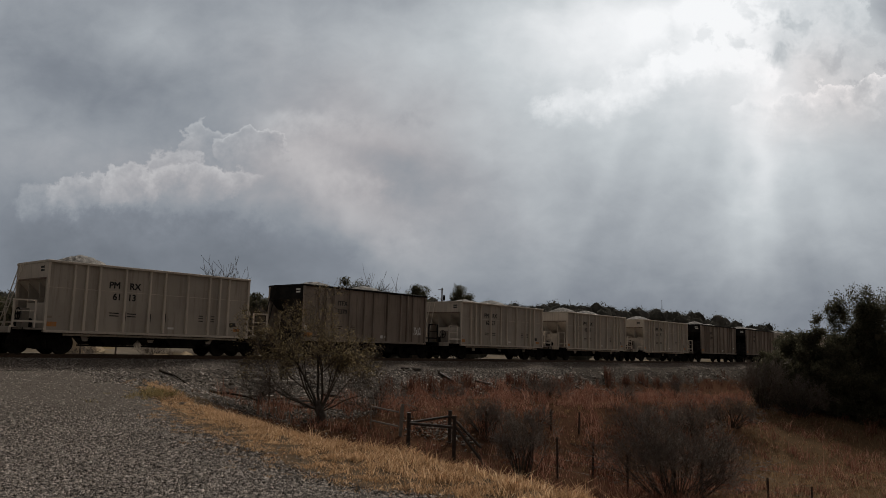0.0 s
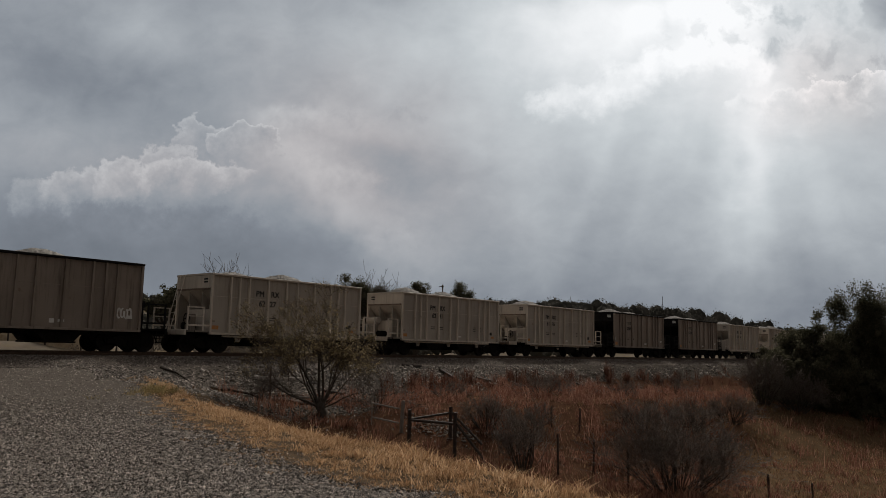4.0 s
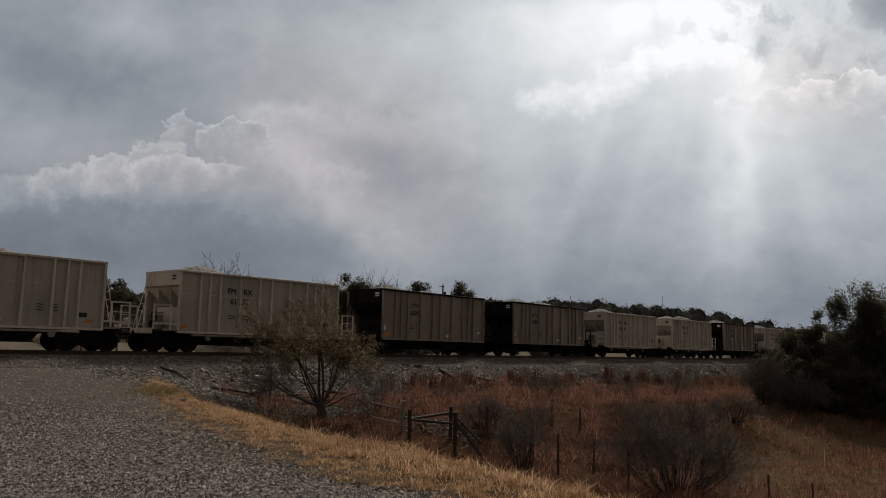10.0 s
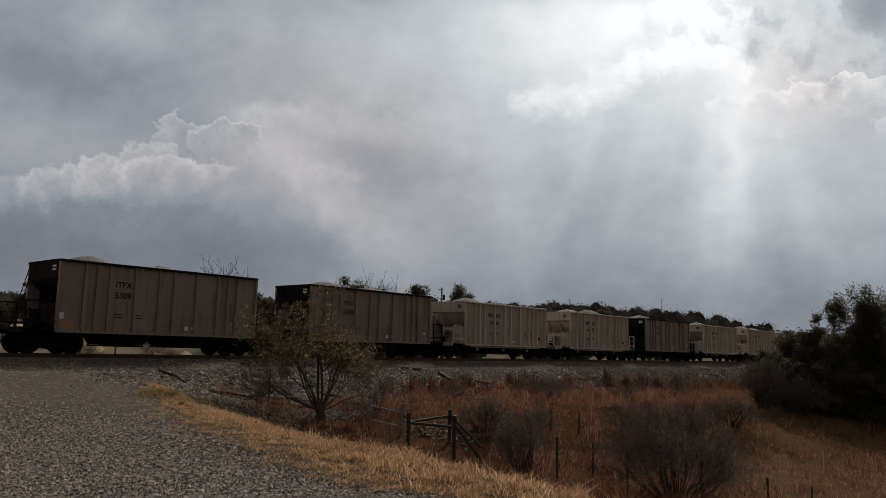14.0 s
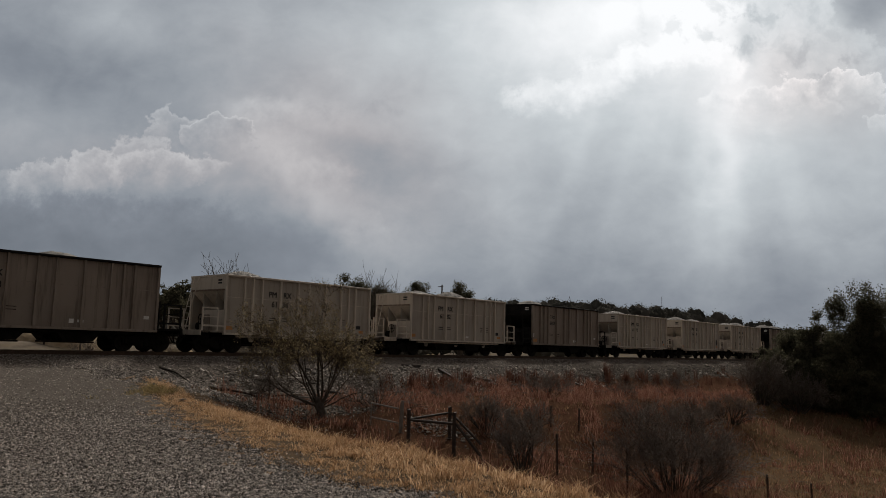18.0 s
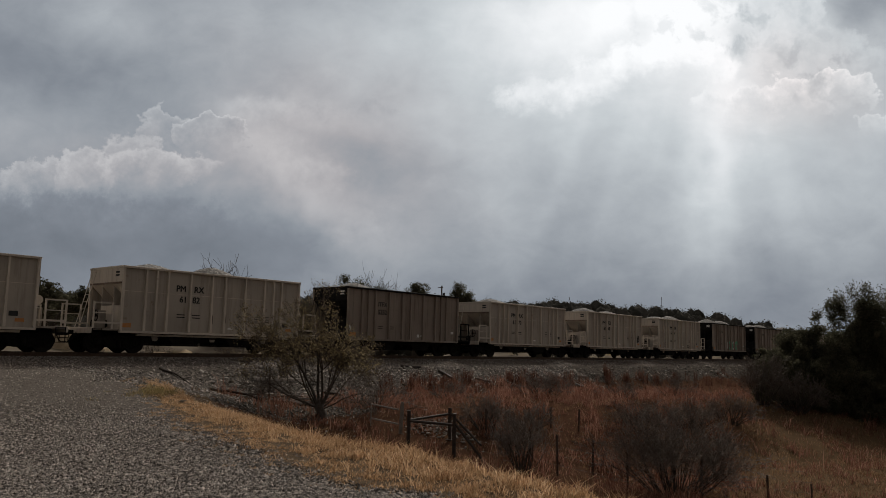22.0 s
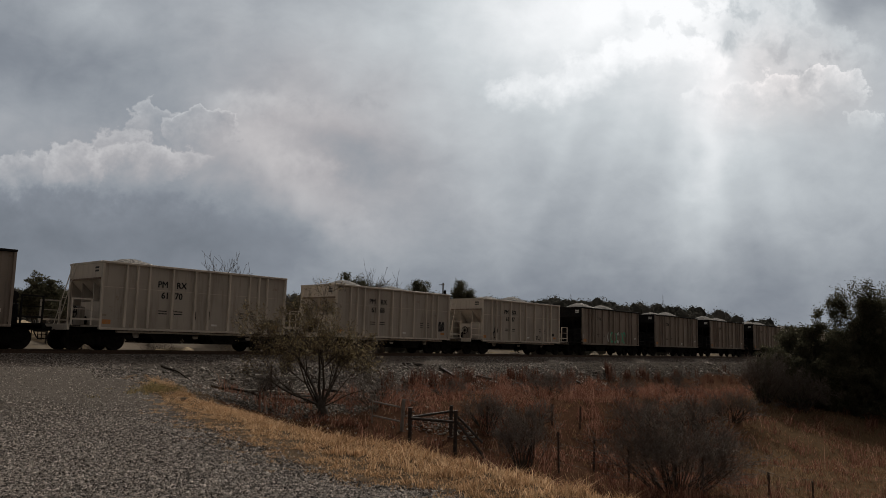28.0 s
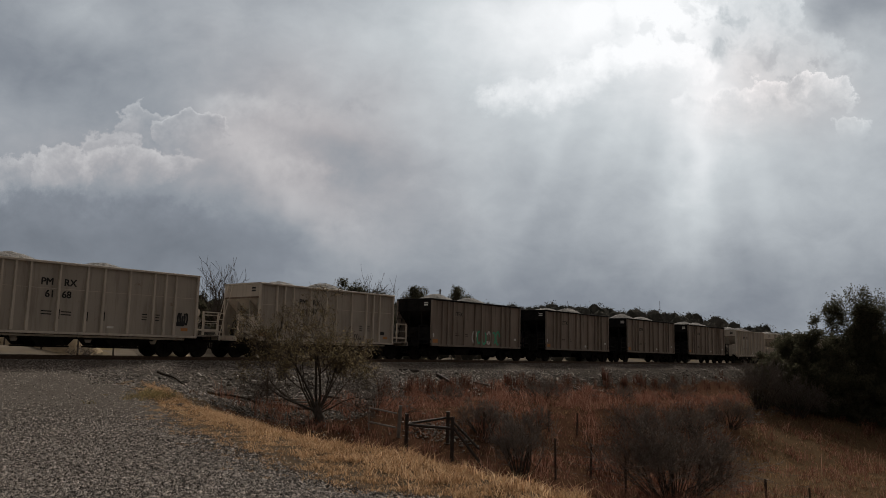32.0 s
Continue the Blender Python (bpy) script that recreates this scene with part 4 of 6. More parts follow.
# car kinds from the front: P grey hopper, I brown hopper with black ends; numbers where they can be read
TRAIN = [(-2, "P", ""), (-1, "I", ""), (0, "P", "6113"), (1, "I", "5379"), (2, "P", "6227"), (3, "P", "6241"), (4, "P", "6176"),
         (5, "I", "5309"), (6, "I", "5318"), (7, "P", "6136"), (8, "P", "6182"), (9, "I", "5352"), (10, "P", "6170"), (11, "P", "6168"),
         (12, "P", "6147"), (13, "I", ""), (14, "I", ""), (15, "I", ""), (16, "I", ""), (17, "P", ""), (18, "P", ""), (19, "I", ""), (20, "P", "")]

TURNED = (3,)          # cars coupled the other way round


def make_train():
    grey = make_car("hopper_car", M_GREY, M_GREY, M_GREY, M_GREY, "weathered grey open-top hopper car with ribbed sides on the track")
    brown = make_car("hopper_car", M_BROWN, M_BLACK, M_BLACK, M_BROWN, "weathered brown open-top hopper car with black ends on the track")
    used, cars, loads = set(), [], []
    for k, kind, number in TRAIN:
        base = grey if kind == "P" else brown
        if kind in used:
            car = copy_thing(base, pose(0, 0, 0))
        else:
            car = base
            used.add(kind)
        cars.append((k, kind, number, car))
    for k, kind, number, car in cars:
        if kind == "P":
            letter_part(car, "PM", 2.9, 3.0, 0.4)
            letter_part(car, "RX", 3.84, 3.0, 0.4)
            if number:
                letter_part(car, number[:2], 3.04, 2.5, 0.4)
                letter_part(car, number[2:], 3.72, 2.5, 0.4)
            top = 3.85
        else:
            panel = boxed("faded_panel", (2.5 - HALF - 0.12, 3.2 - HALF + 0.16, -WIDE + 0.111, -WIDE + 0.125, 2.86, 3.2), M_LETTER_PANEL, car)
            letter_part(car, "ITFX", 2.85, 3.02, 0.37)
            if number:
                letter_part(car, number, 2.85, 2.55, 0.37)
            top = 3.93
        if k == 13:
            graffiti(car, 4.3, 1.08, 3.2, 0.95, 6, M_GREEN, M_LABEL, 5, "green and white spray-painted graffiti")
        if k == 1:
            graffiti(car, 8.8, 1.45, 0.65, 0.45, 4, M_LABEL, M_LABEL, 6, "white spray-painted scrawl")
        if k == 12:
            graffiti(car, 1.25, 1.1, 0.55, 0.5, 3, M_LETTER, M_LETTER, 8, "black spray-painted scrawl")
            graffiti(car, 1.5, 1.5, 0.4, 0.45, 2, M_LETTER, M_LETTER, 9, "black spray-painted scrawl")
            graffiti(car, 6.75, 1.1, 0.55, 0.32, 3, M_LETTER, M_LETTER, 10, "black spray-painted scrawl")
        if k == 11:
            graffiti(car, 8.9, 1.45, 0.5, 0.6, 4, M_LETTER, M_LETTER, 7, "black spray-painted scrawl")
        loads.append(make_load(k + 40, top))
    return cars, loads


CARS, LOADS = make_train()


def along(t):
    """How far the train has come: the leading grey car's near body end along the track."""
    return 13.611 - 4.79514 * t + 0.0033109 * t * t


def place_on_track(x):
    return TRACK @ pose(x, 0, 0)


def motions():
    steps = [i * 2.0 for i in range(17)]
    for (k, kind, number, car), load in zip(CARS, LOADS):
        rows = [(t, place_on_track(along(t) + PITCH * k + HALF)) for t in steps]
        walk(car, [(t, m @ pose(0, 0, 0, 0, 0, 180)) for t, m in rows] if k in TURNED else rows)
        walk(load, rows)
        for truck in [o for o in car.children if o.name.startswith("truck")]:
            for ws in [o for o in truck.children if o.name.startswith("wheelset")]:
                at = ws.location.copy()
                walk(ws, [(i * 0.1, pose(*at, 0, (-1 if k in TURNED else 1) * math.degrees((along(i * 0.1) - along(0)) / 0.457), 0)) for i in range(321)])
    walk(SKY, [(t, pose(*EYE, *sky_turn(t))) for t in steps])


# ================= plants: helpers =================
def mesh_tris(name, verts, tris, material, parent=None, label="", smooth_shade=False):
    """A mesh of triangles from arrays."""
    me = bpy.data.meshes.new(name)
    verts, tris = np.asarray(verts, np.float32), np.asarray(tris, np.int32)
    me.vertices.add(len(verts))
    me.vertices.foreach_set("co", verts.ravel())
    me.loops.add(tris.size)
    me.loops.foreach_set("vertex_index", tris.ravel())
    me.polygons.add(len(tris))
    me.polygons.foreach_set("loop_start", np.arange(0, tris.size, 3, dtype=np.int32))
    me.polygons.foreach_set("loop_total", np.full(len(tris), 3, dtype=np.int32))
    if smooth_shade:
        me.polygons.foreach_set("use_smooth", [True] * len(tris))
    me.update(calc_edges=True)
    me.materials.append(material)
    ob = new(name, me)
    ob.parent = parent
    if label:
        ob["label"] = label
    return ob


def blades(base, height, width, lean, rng):
    """Curved blades of grass: three triangles each."""
    n = len(base)
    a = rng.uniform(0, 6.283, n)
    side = np.stack([np.cos(a), np.sin(a), np.zeros(n)], -1)
    b = rng.uniform(0, 6.283, n)
    out = np.stack([np.cos(b), np.sin(b), np.zeros(n)], -1) * (lean * rng.uniform(0.2, 1.4, n) * height)[:, None]
    up = np.array([0, 0, 1.0])
    h = height[:, None]
    w = width[:, None] * side
    mid = base + up * h * 0.6 + out * 0.3
    tip = base + up * h * rng.uniform(0.75, 1.0, n)[:, None] + out
    v = np.stack([base - w, base + w, mid - w * 0.8, mid + w * 0.8, tip], 1).reshape(-1, 3)
    i = np.arange(n)[:, None] * 5
    t = np.concatenate([i + [0, 1, 3], i + [0, 3, 2], i + [2, 3, 4]], 1).reshape(-1, 3)
    return v, t


def leaf_cards(at, size, rng):
    """Small pointed leaves in all directions: two triangles each, bent along the rib."""
    n = len(at)
    d = rng.normal(size=(n, 3))
    d /= np.linalg.norm(d, axis=1)[:, None]
    e = np.cross(d, rng.normal(size=(n, 3)))
    e /= np.linalg.norm(e, axis=1)[:, None] + 1e-9
    f = np.cross(d, e)
    s = (size * rng.uniform(0.6, 1.4, n))[:, None]
    v = np.stack([at - d * s, at + e * s * 0.5 + f * s * 0.12, at + d * s, at - e * s * 0.5 + f * s * 0.12], 1).reshape(-1, 3)
    i = np.arange(n)[:, None] * 4
    t = np.concatenate([i + [0, 1, 2], i + [0, 2, 3]], 1).reshape(-1, 3)
    return v, t


def cross3(a, b):
    return np.stack([a[..., 1] * b[..., 2] - a[..., 2] * b[..., 1], a[..., 2] * b[..., 0] - a[..., 0] * b[..., 2], a[..., 0] * b[..., 1] - a[..., 1] * b[..., 0]], -1)


def cross1(a, b):
    ax, ay, az = a.tolist()
    bx, by, bz = b.tolist()
    return np.array((ay * bz - az * by, az * bx - ax * bz, ax * by - ay * bx))


def size_of(a):
    return math.sqrt(a.dot(a))


def grow(out, tips, p, d, length, r, level, rng, wander=0.25, lift=0.05, kids=(3, 4), shrink=0.62, spread=0.7, steps=4):
    """A limb that wanders and forks; limbs go to out, points near twig ends to tips."""
    pts = [p.copy()]
    rad = [r]
    d = d / size_of(d)
    for i in range(steps):
        d = d + rng.normal(size=3) * wander
        d[2] += lift
        d /= size_of(d)
        p = p + d * length / steps
        pts.append(p.copy())
        rad.append(r * (1 - 0.55 * (i + 1) / steps))
        if level > 0 and i >= 1:
            for _ in range(rng.integers(kids[0], kids[1] + 1) // (steps - 1) + (1 if rng.random() < 0.5 else 0)):
                side = cross1(d, rng.normal(size=3))
                side /= size_of(side) + 1e-9
                nd = d * (1 - spread * 0.5) + side * spread * rng.uniform(0.6, 1.2)
                grow(out, tips, p, nd, length * shrink * rng.uniform(0.7, 1.15), rad[-1] * 0.62, level - 1, rng, wander, lift, kids, shrink, spread, steps)
    if level <= 1:
        tips.extend(pts[1:])
    out.append((np.array(pts), np.array(rad)))


def tubes(limbs, sides_thick=6, thick=0.02):
    """Tapered tubes round the limbs."""
    vs, ts, base = [], [], 0
    for pts, rad in limbs:
        if rad[0] < 0.008 and len(pts) == 5:
            pts, rad = pts[::2], rad[::2]
        sides = sides_thick if rad[0] > thick else 3
        n = len(pts)
        tang = np.concatenate([pts[1:2] - pts[:1], pts[2:] - pts[:-2], pts[-1:] - pts[-2:-1]])
        tang /= np.linalg.norm(tang, axis=1)[:, None] + 1e-9
        ref = np.array([0.31, 0.87, 0.38]) if abs(tang[0][2]) > 0.8 else np.array([0, 0, 1.0])
        e = cross3(tang, np.broadcast_to(ref, tang.shape))
        e /= np.linalg.norm(e, axis=1)[:, None] + 1e-9
        f = cross3(tang, e)
        ang = np.arange(sides) * 2 * math.pi / sides
        ring = pts[:, None, :] + rad[:, None, None] * (np.cos(ang)[None, :, None] * e[:, None, :] + np.sin(ang)[None, :, None] * f[:, None, :])
        vs.append(ring.reshape(-1, 3))
        i = np.arange(n - 1)[:, None] * sides + np.arange(sides)[None, :]
        j = np.arange(n - 1)[:, None] * sides + (np.arange(sides)[None, :] + 1) % sides
        i, j = i.ravel(), j.ravel()
        ts.append(np.concatenate([np.stack([i, j, j + sides], -1), np.stack([i, j + sides, i + sides], -1)]) + base)
        base += n * sides
    return np.concatenate(vs), np.concatenate(ts)


def fit_limbs(limbs, tips, height, width=None):
    """Scales grown limbs to a height and, if given, a width."""
    top = max(p[:, 2].max() for p, r in limbs)
    reach = np.percentile(np.concatenate([np.hypot(p[:, 0], p[:, 1]) for p, r in limbs]), 97)
    k = np.array([1, 1, height / top])
    if width:
        k[:2] = width / 2 / reach
    return [(p * k, r) for p, r in limbs], [t * k for t in tips]


def on_ground(x, y, sink=0.05):
    return Vector((x, y, float(ground(x, y)) - sink))


# ================= plants =================
def cores(at, radii, rng, nu=9, nv=6):
    """Lumpy dark hearts of crowns, behind the leaves."""
    u, w = np.meshgrid(np.arange(nu) * 2 * math.pi / nu, np.linspace(0.15, math.pi - 0.15, nv), indexing="ij")
    unit = np.stack([np.cos(u) * np.sin(w), np.sin(u) * np.sin(w), np.cos(w)], -1).reshape(-1, 3)
    n = len(at)
    v = at[:, None, :] + unit[None] * radii[:, None, :] * rng.uniform(0.72, 1.12, (n, nu * nv, 1))
    i, j = np.meshgrid(np.arange(nu), np.arange(nv - 1), indexing="ij")
    a, b = (i * nv + j).ravel(), ((i + 1) % nu * nv + j).ravel()
    tri = np.concatenate([np.stack([a, a + 1, b + 1], -1), np.stack([a, b + 1, b], -1)])
    t = tri[None] + (np.arange(n) * nu * nv)[:, None, None]
    return v.reshape(-1, 3), t.reshape(-1, 3)


def joined(one, two):
    return np.concatenate([one[0], two[0]]), np.concatenate([one[1], two[1] + len(one[0])])


def make_mesquite(x, y):
    rng = np.random.default_rng(11)
    tree = empty("mesquite_tree", Matrix.Translation(on_ground(x, y)))
    limbs, tips = [], []
    starts = [(-0.8, 0.1, 1.0, 2.5, 0.06), (-0.4, -0.3, 1.0, 2.6, 0.07), (-0.05, 0.3, 1.0, 2.8, 0.075), (0.25, -0.2, 1.0, 2.6, 0.065),
              (0.7, 0.15, 0.9, 2.3, 0.06), (-1.25, -0.1, 0.7, 2.4, 0.055), (-0.6, 0.5, 0.9, 2.4, 0.05), (1.15, 0.0, 0.55, 2.1, 0.04),
              (-1.7, 0.3, 0.62, 2.5, 0.04), (1.6, -0.3, 0.5, 2.2, 0.035), (0.9, 0.6, 0.8, 2.2, 0.04), (-1.5, -0.5, 0.35, 2.2, 0.032), (0.4, 0.7, 1.0, 2.5, 0.045)]
    limbs.append((np.array([[0.02, 0, -0.1], [0.0, 0.0, 0.15], [-0.05, 0.02, 0.4], [-0.07, 0.0, 0.62]]), np.array([0.21, 0.17, 0.13, 0.07])))
    for dx, dy, dz, ln, r in starts:
        grow(limbs, tips, np.array([-0.03 + dx * 0.08, dy * 0.1, 0.12 + rng.uniform(-0.05, 0.3)]), np.array([dx, dy, dz]), ln * 0.8, r * 0.7, 4, rng, 0.15, 0.03, (3, 4), 0.55, 0.7)
    limbs, tips = fit_limbs(limbs, tips, 4.75, 5.0)
    limbs = [(p + np.array([-0.14, 0, 0]) * p[:, 2:3], np.maximum(r, 0.005)) for p, r in limbs]
    mesh_tris("trunk", *tubes([l for l in limbs if l[1][0] > 0.02], 7), M_BARK, tree, "dark forked trunk", True)
    mesh_tris("twig_crown", *tubes([l for l in limbs if l[1][0] <= 0.02], 3), M_TWIG, tree, "mass of thin bare twigs")
    tips = np.array(tips)
    tips[:, 0] -= 0.14 * tips[:, 2]
    tips = tips[tips[:, 2] > 1.3]
    tips = tips[rng.permutation(len(tips))[:4800]]
    at = np.repeat(tips, 3, 0)
    at = at + rng.normal(size=at.shape) * 0.07
    at = at[rng.random(len(at)) < np.clip((at[:, 2] - 1.2) / 0.7, 0.1, 1.0)]
    mesh_tris("foliage", *leaf_cards(at, np.full(len(at), 0.029), rng), M_MESQLEAF, tree, "sparse yellowing leaves")
    return tagged(tree, "half-bare mesquite tree with sparse yellowing leaves on the bank", "tree")


def make_oak(x, y, height, spread, seed, leaves=26000, low=0.12, leaf=0.075, lean=(0, 0), label="", name="oak_tree", mat=None, tag="oaks", rounded=False):
    """Evergreen oak: forked trunk, crooked limbs, crown of many leaf clumps with gaps."""
    rng = np.random.default_rng(seed)
    tree = empty(name, Matrix.Translation(on_ground(x, y, 0.1)))
    limbs, tips = [], []
    n = 7
    for i in range(n):
        a = i * 6.283 / n + rng.uniform(-0.3, 0.3)
        k = rng.uniform(0.35, 1.0)
        d = np.array([math.cos(a) * spread / height * k + lean[0], math.sin(a) * spread / height * k + lean[1], 0.75])
        grow(limbs, tips, np.array([0.0, 0.0, height * 0.14]), d, height * rng.uniform(0.45, 0.62), height * 0.018, 3, rng, 0.22, 0.03, (3, 4), 0.6, 0.8)
    limbs.append((np.array([[0, 0, 0], [0.05, 0, height * 0.08], [0, 0.04, height * 0.2]]), np.array([0.05, 0.04, 0.032]) * height))
    limbs, tips = fit_limbs(limbs, tips, height * 0.97, spread)
    mesh_tris("trunk", *tubes([l for l in limbs if l[1][0] > 0.018], 6), M_BARK, tree, "dark crooked trunk and limbs", True)
    tips = np.array(tips)
    tips = tips[tips[:, 2] > height * low]
    if low < 0.05:
        skirt = tips[rng.permutation(len(tips))[:len(tips) // 3]].copy()
        skirt[:, 2] *= rng.uniform(0.1, 0.6, len(skirt))
        tips = np.concatenate([tips, skirt])
    centres = tips[rng.permutation(len(tips))[:int(leaves / 26)]]
    hearts = None
    if rounded:
        m = 46
        d = rng.normal(size=(m, 3))
        d /= np.linalg.norm(d, axis=1)[:, None]
        d[:, 2] = np.abs(d[:, 2]) * 1.3 - 0.3
        hearts = d * rng.uniform(0.45, 1.0, (m, 1)) * np.array([spread * 0.38, spread * 0.38, height * 0.34]) + [0, 0, height * 0.54]
        size = rng.uniform(0.07, 0.13, (m, 1)) * np.array([[spread, spread, height * 0.75]])
        pick = rng.integers(0, m, int(leaves / 26))
        d = rng.normal(size=(len(pick), 3))
        d /= np.linalg.norm(d, axis=1)[:, None]
        centres = hearts[pick] + d * size[pick] * rng.uniform(0.75, 1.05, (len(pick), 1))
    else:
        inner = tips[(np.hypot(tips[:, 0], tips[:, 1]) < spread * 0.3) & (tips[:, 2] < height * 0.6)]
        hearts = inner[rng.permutation(len(inner))[:70]]
        size = rng.uniform(0.03, 0.05, (len(hearts), 1)) * np.array([[height, height, height * 0.8]])
    puff = 0.018 if rounded else 0.022
    at = np.repeat(centres, 26, 0) + rng.normal(size=(len(centres) * 26, 3)) * height * np.array([puff, puff, puff * 0.8])
    leafage = leaf_cards(at, np.full(len(at), leaf), rng)
    leafage = joined(leafage, cores(hearts, size * (0.45 if rounded else 0.8), rng, 7, 5))
    mesh_tris("crown", *leafage, mat or M_OAKLEAF, tree, "dense dark evergreen foliage")
    return tagged(tree, label or "dark evergreen oak behind the railway", "tree", tag)


def make_bush(x, y, height, width, seed, stems=16, level=3, name="bare_bush", label="", mat=None, thick=0.022, dense=1.0):
    """Leafless thicket of fine upright twigs that fans out from one root."""
    rng = np.random.default_rng(seed)
    bush = empty(name, Matrix.Translation(on_ground(x, y)))
    limbs, tips = [], []
    for i in range(stems):
        a = rng.uniform(0, 6.283)
        k = rng.uniform(0.05, 1.0) ** 0.7
        d = np.array([math.cos(a) * k * width / height * 0.62, math.sin(a) * k * width / height * 0.62, 1.0 - 0.35 * k])
        o = np.array([math.cos(a), math.sin(a), 0]) * 0.15 * width * k
        grow(limbs, tips, o, d, height * rng.uniform(0.5, 0.68), thick * rng.uniform(0.6, 1.2), level, rng, 0.12, 0.04, (3, 4), 0.55, 0.6)
    limbs, tips = fit_limbs(limbs, tips, height, width)
    cap = int((900 + 700 * height * width / 2) * dense)
    if len(limbs) > cap:
        keep = sorted(range(len(limbs)), key=lambda i: -limbs[i][1][0])
        head = keep[:cap // 3]
        rest = [keep[i] for i in rng.permutation(np.arange(cap // 3, len(keep)))[:cap - cap // 3]]
        limbs = [limbs[i] for i in head + rest]
    thin = [(p, np.maximum(r, 0.0045 if dense < 1.5 else 0.0038)) for p, r in limbs]
    mesh_tris("branchwork", *tubes([l for l in thin if l[1][0] > 0.01], 5, 0.012), M_BARK, bush, "dark main stems")
    mesh_tris("twig_crown", *tubes([l for l in thin if l[1][0] <= 0.01], 3), mat or M_SCRUB, bush, "fine grey twigs")
    return tagged(bush, label or "leafless grey-brown bush of fine twigs in the gully", "bush", "bare bushes")


def make_bare_tree(x, y, height, seed, label):
    rng = np.random.default_rng(seed)
    tree = empty("bare_tree", Matrix.Translation(on_ground(x, y)))
    limbs, tips = [], []
    for i in range(30):
        a = i * 2.4 + rng.uniform(-0.4, 0.4)
        d = np.array([math.cos(a) * 0.6 * rng.uniform(0.2, 1), math.sin(a) * 0.6 * rng.uniform(0.2, 1), 1.0])
        grow(limbs, tips, np.array([0, 0, height * rng.uniform(0.15, 0.45)]), d, height * rng.uniform(0.45, 0.75), height * 0.005, 2, rng, 0.09, 0.05, (3, 4), 0.5, 0.55, 5)
    limbs.append((np.array([[0, 0, 0], [0.03, 0, height * 0.12], [0, 0, height * 0.24]]), np.array([0.03, 0.026, 0.022]) * height))
    limbs, tips = fit_limbs(limbs, tips, height, height * 0.55)
    mesh_tris("trunk", *tubes([(p, np.maximum(r, 0.011)) for p, r in limbs], 4), M_TWIG, tree)
    return tagged(tree, label, "tree", "bare trees")


make_mesquite(-3.9, 26.5)

# thicket of oaks at the edge of the field
FIELD_OAK = dict(name="live_oak_tree", tag="field oaks")
make_oak(22.4, 41.5, 6.9, 5.4, 21, 105000, 0.02, 0.05, label="large dark live oak at the edge of the field", **FIELD_OAK)
make_oak(19.4, 40.2, 5.1, 4.8, 22, 66000, 0.0, 0.05, label="spreading dark live oak beside the field", **FIELD_OAK)
make_oak(19.2, 41.6, 4.5, 4.4, 27, 42000, 0.0, 0.05, label="rounded dark live oak beside the field", rounded=True, **FIELD_OAK)
make_oak(26.0, 42.0, 6.2, 5.6, 23, 44000, 0.02, 0.052, label="large dark live oak at the edge of the field", **FIELD_OAK)
make_oak(17.4, 39.6, 3.0, 3.4, 24, 28000, 0.0, 0.045, label="low dark oak scrub beside the field", **FIELD_OAK)
make_oak(21.2, 38.8, 2.6, 4.6, 25, 34000, 0.0, 0.046, label="low dark oak scrub beside the field", **FIELD_OAK)
make_oak(25.0, 39.6, 2.8, 4.8, 26, 32000, 0.0, 0.046, label="low dark oak scrub beside the field", **FIELD_OAK)

# bushes in the gully
make_bush(6.6, 22.3, 2.85, 4.6, 31, 70, 3, dense=1.4, thick=0.017)
make_bush(2.5, 23.8, 2.35, 2.5, 32, 24, 3, dense=1.15)
make_bush(1.6, 27.5, 1.6, 2.0, 33, 26, 3)
make_bush(12.2, 33.2, 1.7, 2.6, 34, 32, 3)
make_bush(10.0, 31.5, 1.6, 2.6, 35, 30, 3)
make_bush(-6.6, 28.2, 1.3, 2.4, 36, 12, 3)
make_bush(7.6, 30.0, 1.5, 2.6, 37, 26, 3)
make_bush(15.6, 38.2, 2.8, 3.0, 38, 36, 3, label="tall leafless grey thicket beside the oaks")
make_bush(17.0, 37.6, 2.3, 3.0, 39, 36, 3, label="tall leafless grey thicket beside the oaks")

for bx, by, bh, bw, seed in ((-2.3, 28.6, 1.5, 3.0, 91), (0.4, 33.5, 1.2, 2.2, 92), (4.6, 35.0, 1.3, 2.6, 93), (8.8, 38.5, 1.3, 2.6, 94), (3.4, 28.6, 1.1, 1.8, 95), (12.8, 43.0, 1.4, 2.8, 96), (6.0, 41.0, 1.1, 2.4, 97)):
    make_bush(bx, by, bh, bw, seed, 12, 3)

# brush along the far side of the track
for bs, bp, bh, seed in ((19.5, 41.5, 1.5, 81), (24.0, 42.5, 1.9, 82), (28.5, 41.5, 1.6, 83), (33.0, 42.0, 1.8, 84), (38.0, 43.0, 2.0, 85), (14.5, 43.0, 1.4, 86)):
    make_bush(bs * CX - bp * CY, bs * CY + bp * CX, bh, 2.6, seed, 12, 3, label="leafless brush along the far side of the track")

